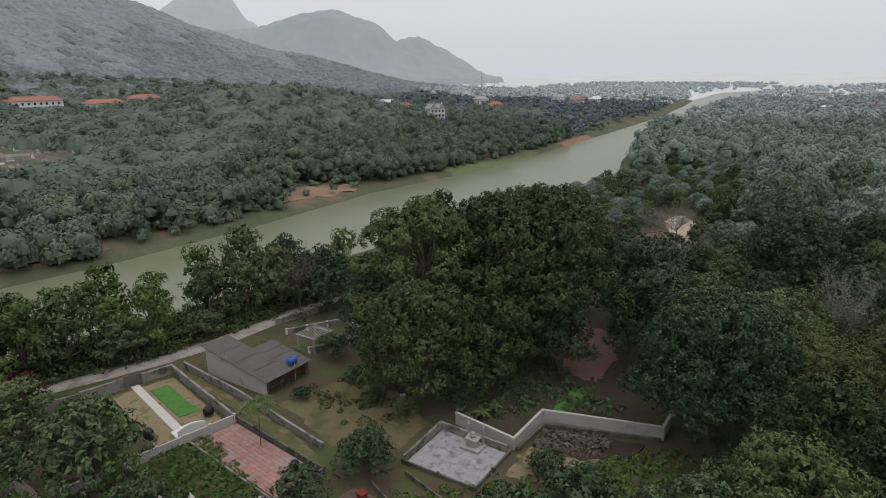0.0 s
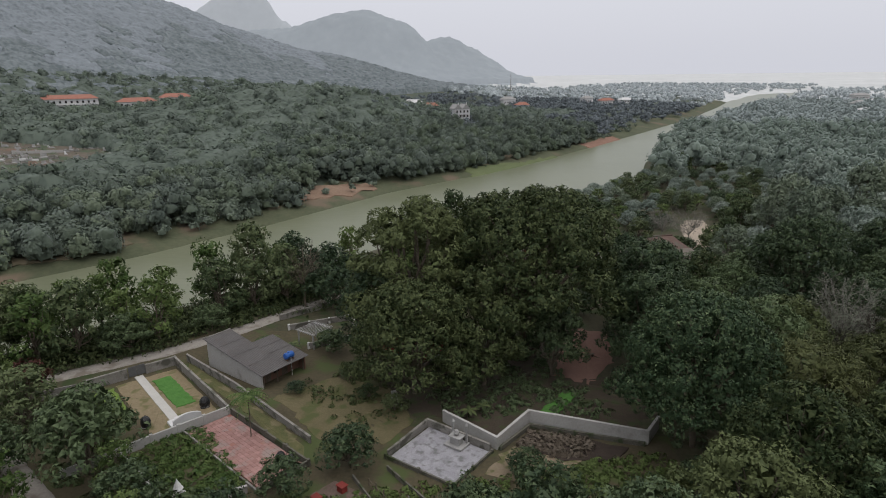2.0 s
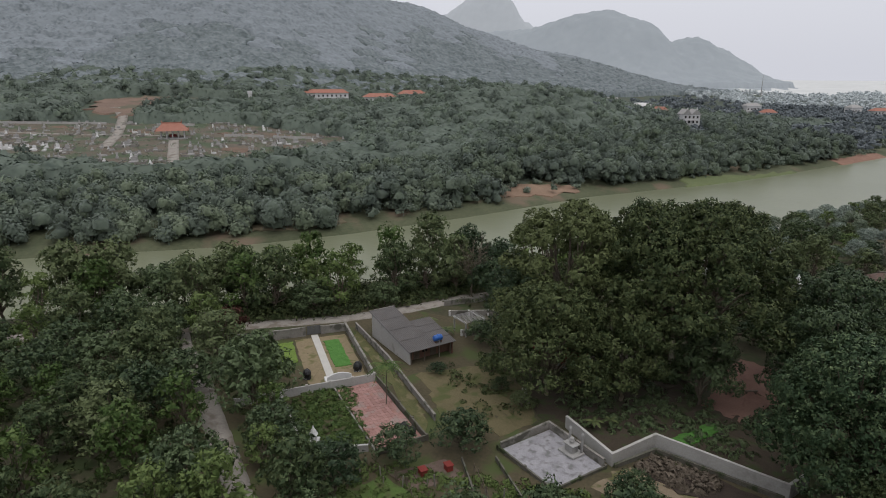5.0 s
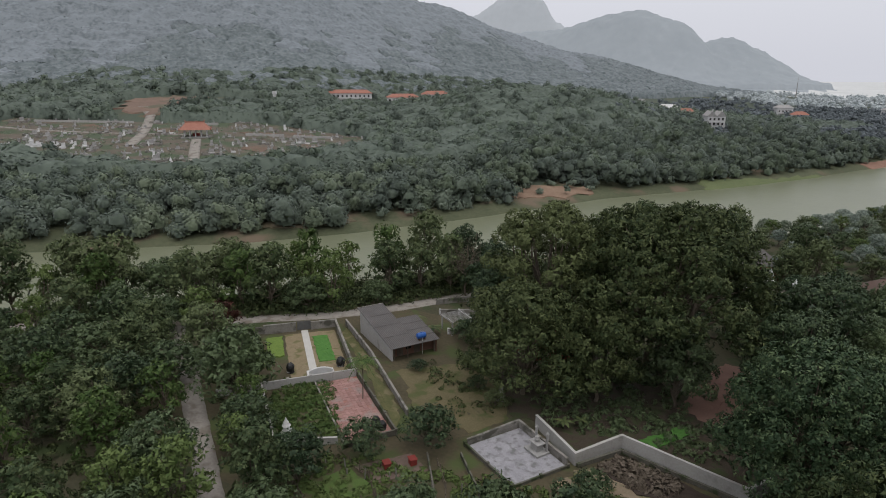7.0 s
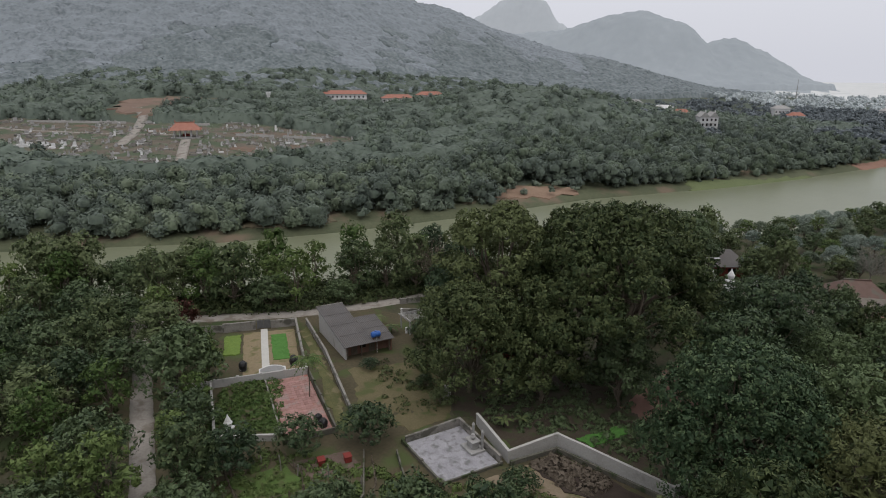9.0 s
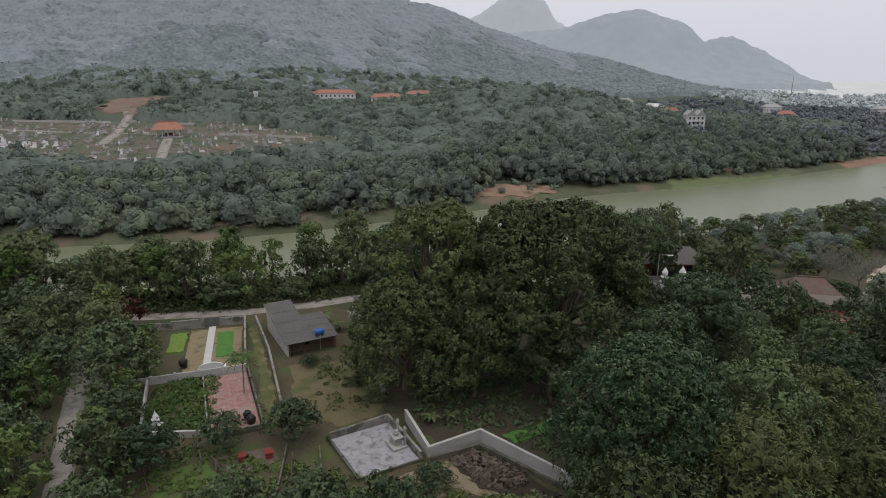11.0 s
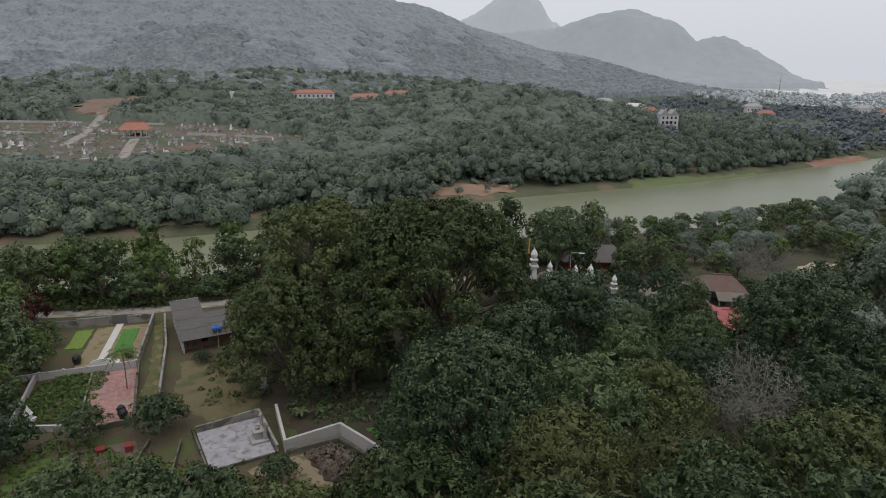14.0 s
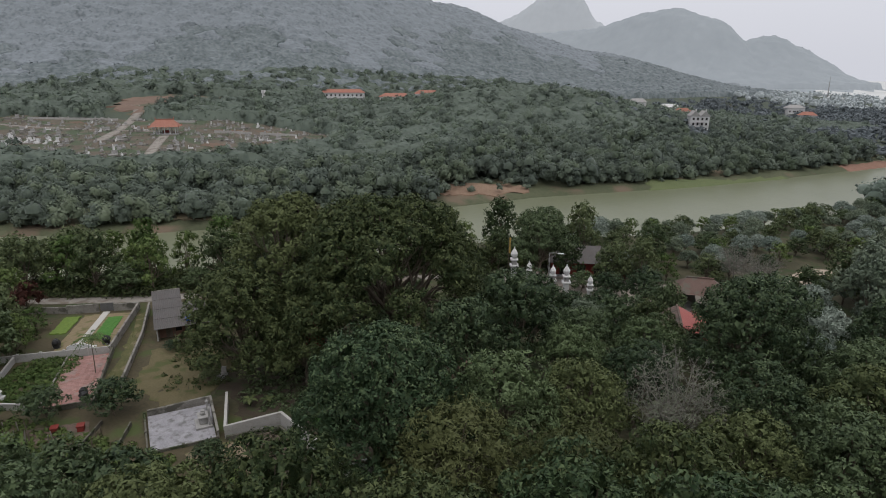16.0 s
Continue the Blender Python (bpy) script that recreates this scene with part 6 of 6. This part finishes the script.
# foothill woods use the greens that carry painted haze
canopy("foothill_wood", -420, 120, 120, 560, 1.6, 7.5, 5.5, 1.6, 1.1, 110000, LEAF_FOOT_HAZED, "mixed green wood closing over the foothills", 32, lambda x, y: far_bank(x, y, 64, 330) & off_burial(x, y))
for k, (m, word) in enumerate(((LEAF_FOOT_HAZED, "deep green"), (LEAF_FOOT_PALE_HAZED, "light green"))):
    x, y = wood_spots(2300, -420, 120, 120, 560, 32 + 70 * k, lambda x, y: far_bank(x, y, 72, 330) & off_burial(x, y))
    woods("foothill_trees", x, y, (6, 11), (3.2, 5.6), 0.95, 30, m, "taller " + word + " trees standing out of the foothill wood", 32 + k, 6, 0.55)
x, y = wood_spots(3000, -330, 140, 60, 520, 33, lambda x, y: far_bank(x, y, 5, 20))
# the scrub shares the bank's haze-lifted leaf colour
woods("bank_scrub", x, y, (1.5, 5.0), (1.2, 3.0), 0.8, 20, LEAF_BAMBOO_HAZED, "low scrub on the far river bank", 33, 3)


def between(x, y, low, high):
    """True on the hillside between two heights, with a wandering edge."""
    z = land(x, y)
    edge = 16 * np.sin(x * 0.021 + 1.3 * np.sin(y * 0.017)) + 7 * np.sin(x * 0.083 + y * 0.06) + 5 * np.sin(y * 0.19 - x * 0.15)
    return (z > 17) & (z + edge > low) & (z + edge < high)


# the hill's haze is in these leaf colours, not in the air
for low, high, m, seed in ((-90, 62, LEAF_HILL_LOW_HAZED, 34), (61, 500, LEAF_HILL_HAZED, 37)):
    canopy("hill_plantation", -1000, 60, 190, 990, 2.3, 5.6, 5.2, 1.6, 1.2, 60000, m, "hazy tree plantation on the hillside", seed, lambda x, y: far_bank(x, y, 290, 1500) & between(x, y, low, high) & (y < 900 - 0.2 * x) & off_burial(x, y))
# these crowns emit as well, so that they look lost in haze
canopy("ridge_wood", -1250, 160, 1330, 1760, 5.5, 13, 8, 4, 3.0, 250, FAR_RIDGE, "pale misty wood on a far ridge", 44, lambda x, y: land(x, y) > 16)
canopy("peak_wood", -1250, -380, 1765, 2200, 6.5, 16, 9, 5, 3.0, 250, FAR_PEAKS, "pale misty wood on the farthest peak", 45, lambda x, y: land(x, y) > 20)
x, y = wood_spots(2600, -160, 520, 400, 760, 35, lambda x, y: far_bank(x, y, 10, 260))
# the plain's wood borrows the hill's haze-painted leaves
woods("plain_wood", x, y, (4, 8), (4, 7), 1.7, 8, LEAF_HILL_HAZED, "hazy wood and gardens on the far plain", 35, 4, flat=0.6)
x, y = wood_spots(2000, -60, 700, 760, 1500, 39, lambda x, y: far_bank(x, y, 10, 300))
# the far plain's trees look hazy through their pale leaf colour
woods("far_plain_wood", x, y, (5, 9), (5, 9), 2.4, 5, LEAF_FAR_HAZED, "pale hazy wood on the far plain", 39, 4)
x, y = wood_spots(1900, 55, 330, 110, 400, 36, lambda x, y: (river_side(x, y)[0] > 8) & (river_side(x, y)[1] < 0) & ((x > 105) | (y > 250)))
# near-bank and bend woods carry their haze in the leaf colour
woods("near_bank_wood", x, y, (9, 16), (4, 6.5), 0.85, 40, LEAF_NEAR_BANK_HAZED, "green wood along the near bank", 36, 6, 0.4)
x, y = wood_spots(2400, 80, 560, 400, 720, 40, lambda x, y: (river_side(x, y)[0] > 8) & (river_side(x, y)[1] < 0) & (np.hypot(x - 320, y - 560) > 18))
woods("bend_wood", x, y, (8, 14), (4, 7), 1.4, 16, LEAF_BEND_HAZED, "pale hazy green wood at the river bend", 40)
x, y = wood_spots(2600, 200, 1300, 720, 1900, 37, lambda x, y: (river_side(x, y)[0] > 10) & (river_side(x, y)[1] < 0))
# same haze-coloured leaves beyond the river bend
woods("hazy_bank_wood", x, y, (7, 12), (5, 9), 2.4, 6, LEAF_FAR_HAZED, "hazy far wood and gardens beyond the river bend", 37, 4)

undergrowth("burial_scrub", spots_in(BURIAL, 620, 9), (0.5, 1.9), LEAF_BANK_PALE_HAZED, "low scrub and grass between graves", 0.5, 16, 9)


def festival_pole(x, y):
    root = thing("flag_pole", x, y, 0, 30, "tall bamboo pole with a limp yellow and red flag", "flag")
    part("pole", turned([(0.08, -0.1), (0.05, 6), (0.03, 11)], 6), BARK, root)
    bm = bmesh.new()
    rows = []
    for k in range(7):
        t = k / 6
        rows.append([bm.verts.new((0.05 + w * 0.18 + 0.06 * math.sin(5 * t + w), 0.1 * math.sin(7 * t + 2 * w), 10.6 - 3.2 * t)) for w in (0, 1, 2)])
    for a, b in zip(rows, rows[1:]):
        for k in range(2):
            bm.faces.new((a[k], a[k + 1], b[k + 1], b[k]))
    part("flag", bm, surface("faded_yellow_cloth", (0.42, 0.29, 0.08), (0.50, 0.36, 0.12), 1.0, 0.9, 0.1), root, "faded yellow cloth")


festival_pole(7.6, 126.8)


def marker_post(x, y):
    root = thing("river_marker", x, y, z_at(x, y), 0, "white and red river marker post on the far bank", "post")
    part("pole", turned([(0.14, -0.2), (0.12, 2.6), (0.1, 5.0)], 8), WHITE, root)
    part("band", turned([(0.16, 2.4), (0.16, 3.6)], 8), RED_PAINT, root)
    part("board", box(-0.5, -0.05, 4.2, 0.5, 0.05, 4.9, 0.02), WHITE, root)


marker_post(-124.5, 134.5)


def bench(x, y, turn):
    root = thing("stone_bench", x, y, 0.05, turn, "dark stone bench in the red yard", "bench", "yard benches")
    part("seat", box(-0.9, -0.22, 0.4, 0.9, 0.22, 0.5, 0.02), BARK, root)
    for s in (-0.65, 0.65):
        part("leg", box(s - 0.08, -0.18, 0, s + 0.08, 0.18, 0.4, 0.01), BARK, root)


for x, y, turn in ((16.2, 84.2, 20), (18.6, 85.6, 30), (15.4, 88.4, 80)):
    bench(x, y, turn)


def broken_pillar(x, y, tall, lean):
    root = thing("fence_stake", x, y, 0, 0, "thin weathered fence stake in a vegetable plot", "stake", "fence stakes")
    ob = part("stake", box(-0.06, -0.06, -0.2, 0.06, 0.06, tall, 0.01), BARK_PALE, root)
    ob.rotation_euler = (lean, -lean, 0)


for k in range(14):
    broken_pillar(-24 + 1.7 * k + 0.5 * math.sin(k * 2.1), 46.0 + 0.35 * k + 0.8 * math.cos(k * 1.7), 1.1 + 0.4 * math.sin(k * 3.3), 0.06 * math.sin(k * 5))


def banana(x, y, size, seed):
    """A banana plant: a soft stem and broad drooping leaves."""
    r = np.random.default_rng(seed)
    root = tagged(new("banana_plant"), "small banana plant with broad drooping green leaves", "plant", "banana plants")
    root.matrix_basis = pose(x, y, z_at(x, y), 0, 0, seed * 50) @ Matrix.Diagonal((size, size, size, 1))
    v, f = tubes([limb((0, 0, -0.2), (0.05, 0, 1.3), 0.13, 0.08, r, 0.03)])
    part("stem", fast_mesh("stem", v, f, LEAF_MID, True), LEAF_MID, root)
    for i in range(7):
        a, rise = 2.4 * i, r.uniform(0.9, 1.6)
        vs, fs = [], []
        for k in range(7):
            t = k / 6
            mid = np.array([math.cos(a) * 1.7 * t, math.sin(a) * 1.7 * t, 1.25 + rise * t - 1.5 * t * t])
            wide = 0.34 * math.sin(math.pi * min(0.96, t * 0.9 + 0.08))
            side = np.array([-math.sin(a), math.cos(a), -0.25]) * wide
            vs += [mid + side, mid + np.array([0, 0, 0.05]), mid - side * np.array([1, 1, -1])]
            if k:
                b = 3 * k
                fs += [(b - 3, b, b + 1, b - 2), (b - 2, b + 1, b + 2, b - 1)]
        part("leaf", fast_mesh("leaf", np.array(vs), np.array(fs), LEAF_MID, True), LEAF_MID, root)


for k, (x, y, s) in enumerate(((1.5, 67.5, 0.8), (3.2, 69.0, 0.7), (-21.5, 88.5, 1.3), (-23.0, 89.5, 1.1), (-26.6, 84.6, 1.0), (-31.0, 86.0, 1.2))):
    banana(x, y, s, 90 + k)

# ---- pavers of the red court ----
paver_mesh = None
for i in range(26):
    for k in range(11):
        if (i * 7 + k * 13) % 37 == 0:
            continue
        if paver_mesh is None:
            one = part("paver", box(-0.29, -0.24, 0, 0.29, 0.24, 0.05, 0.015), surface("red_clay_pavers", (0.29, 0.155, 0.135), (0.45, 0.265, 0.235), 0.6, 0.85, 0.3, thing=0.25, spots=(0.34, 0.26, 0.23), spot_scale=0.5), court)
            paver_mesh = one.data
        else:
            one = new("paver", paver_mesh)
            one.parent = court
        x, y = c(0.32 + 0.605 * i, -0.28 - 0.505 * k)
        one.location, one.rotation_euler = (x, y, 0.145 + 0.01 * math.sin(i * 3.1 + k * 1.7)), (0.01 * math.sin(i * 5 + k), 0.01 * math.cos(i + k * 3), CA + 0.015 * math.sin(i * 2.3 + k * 4.1))
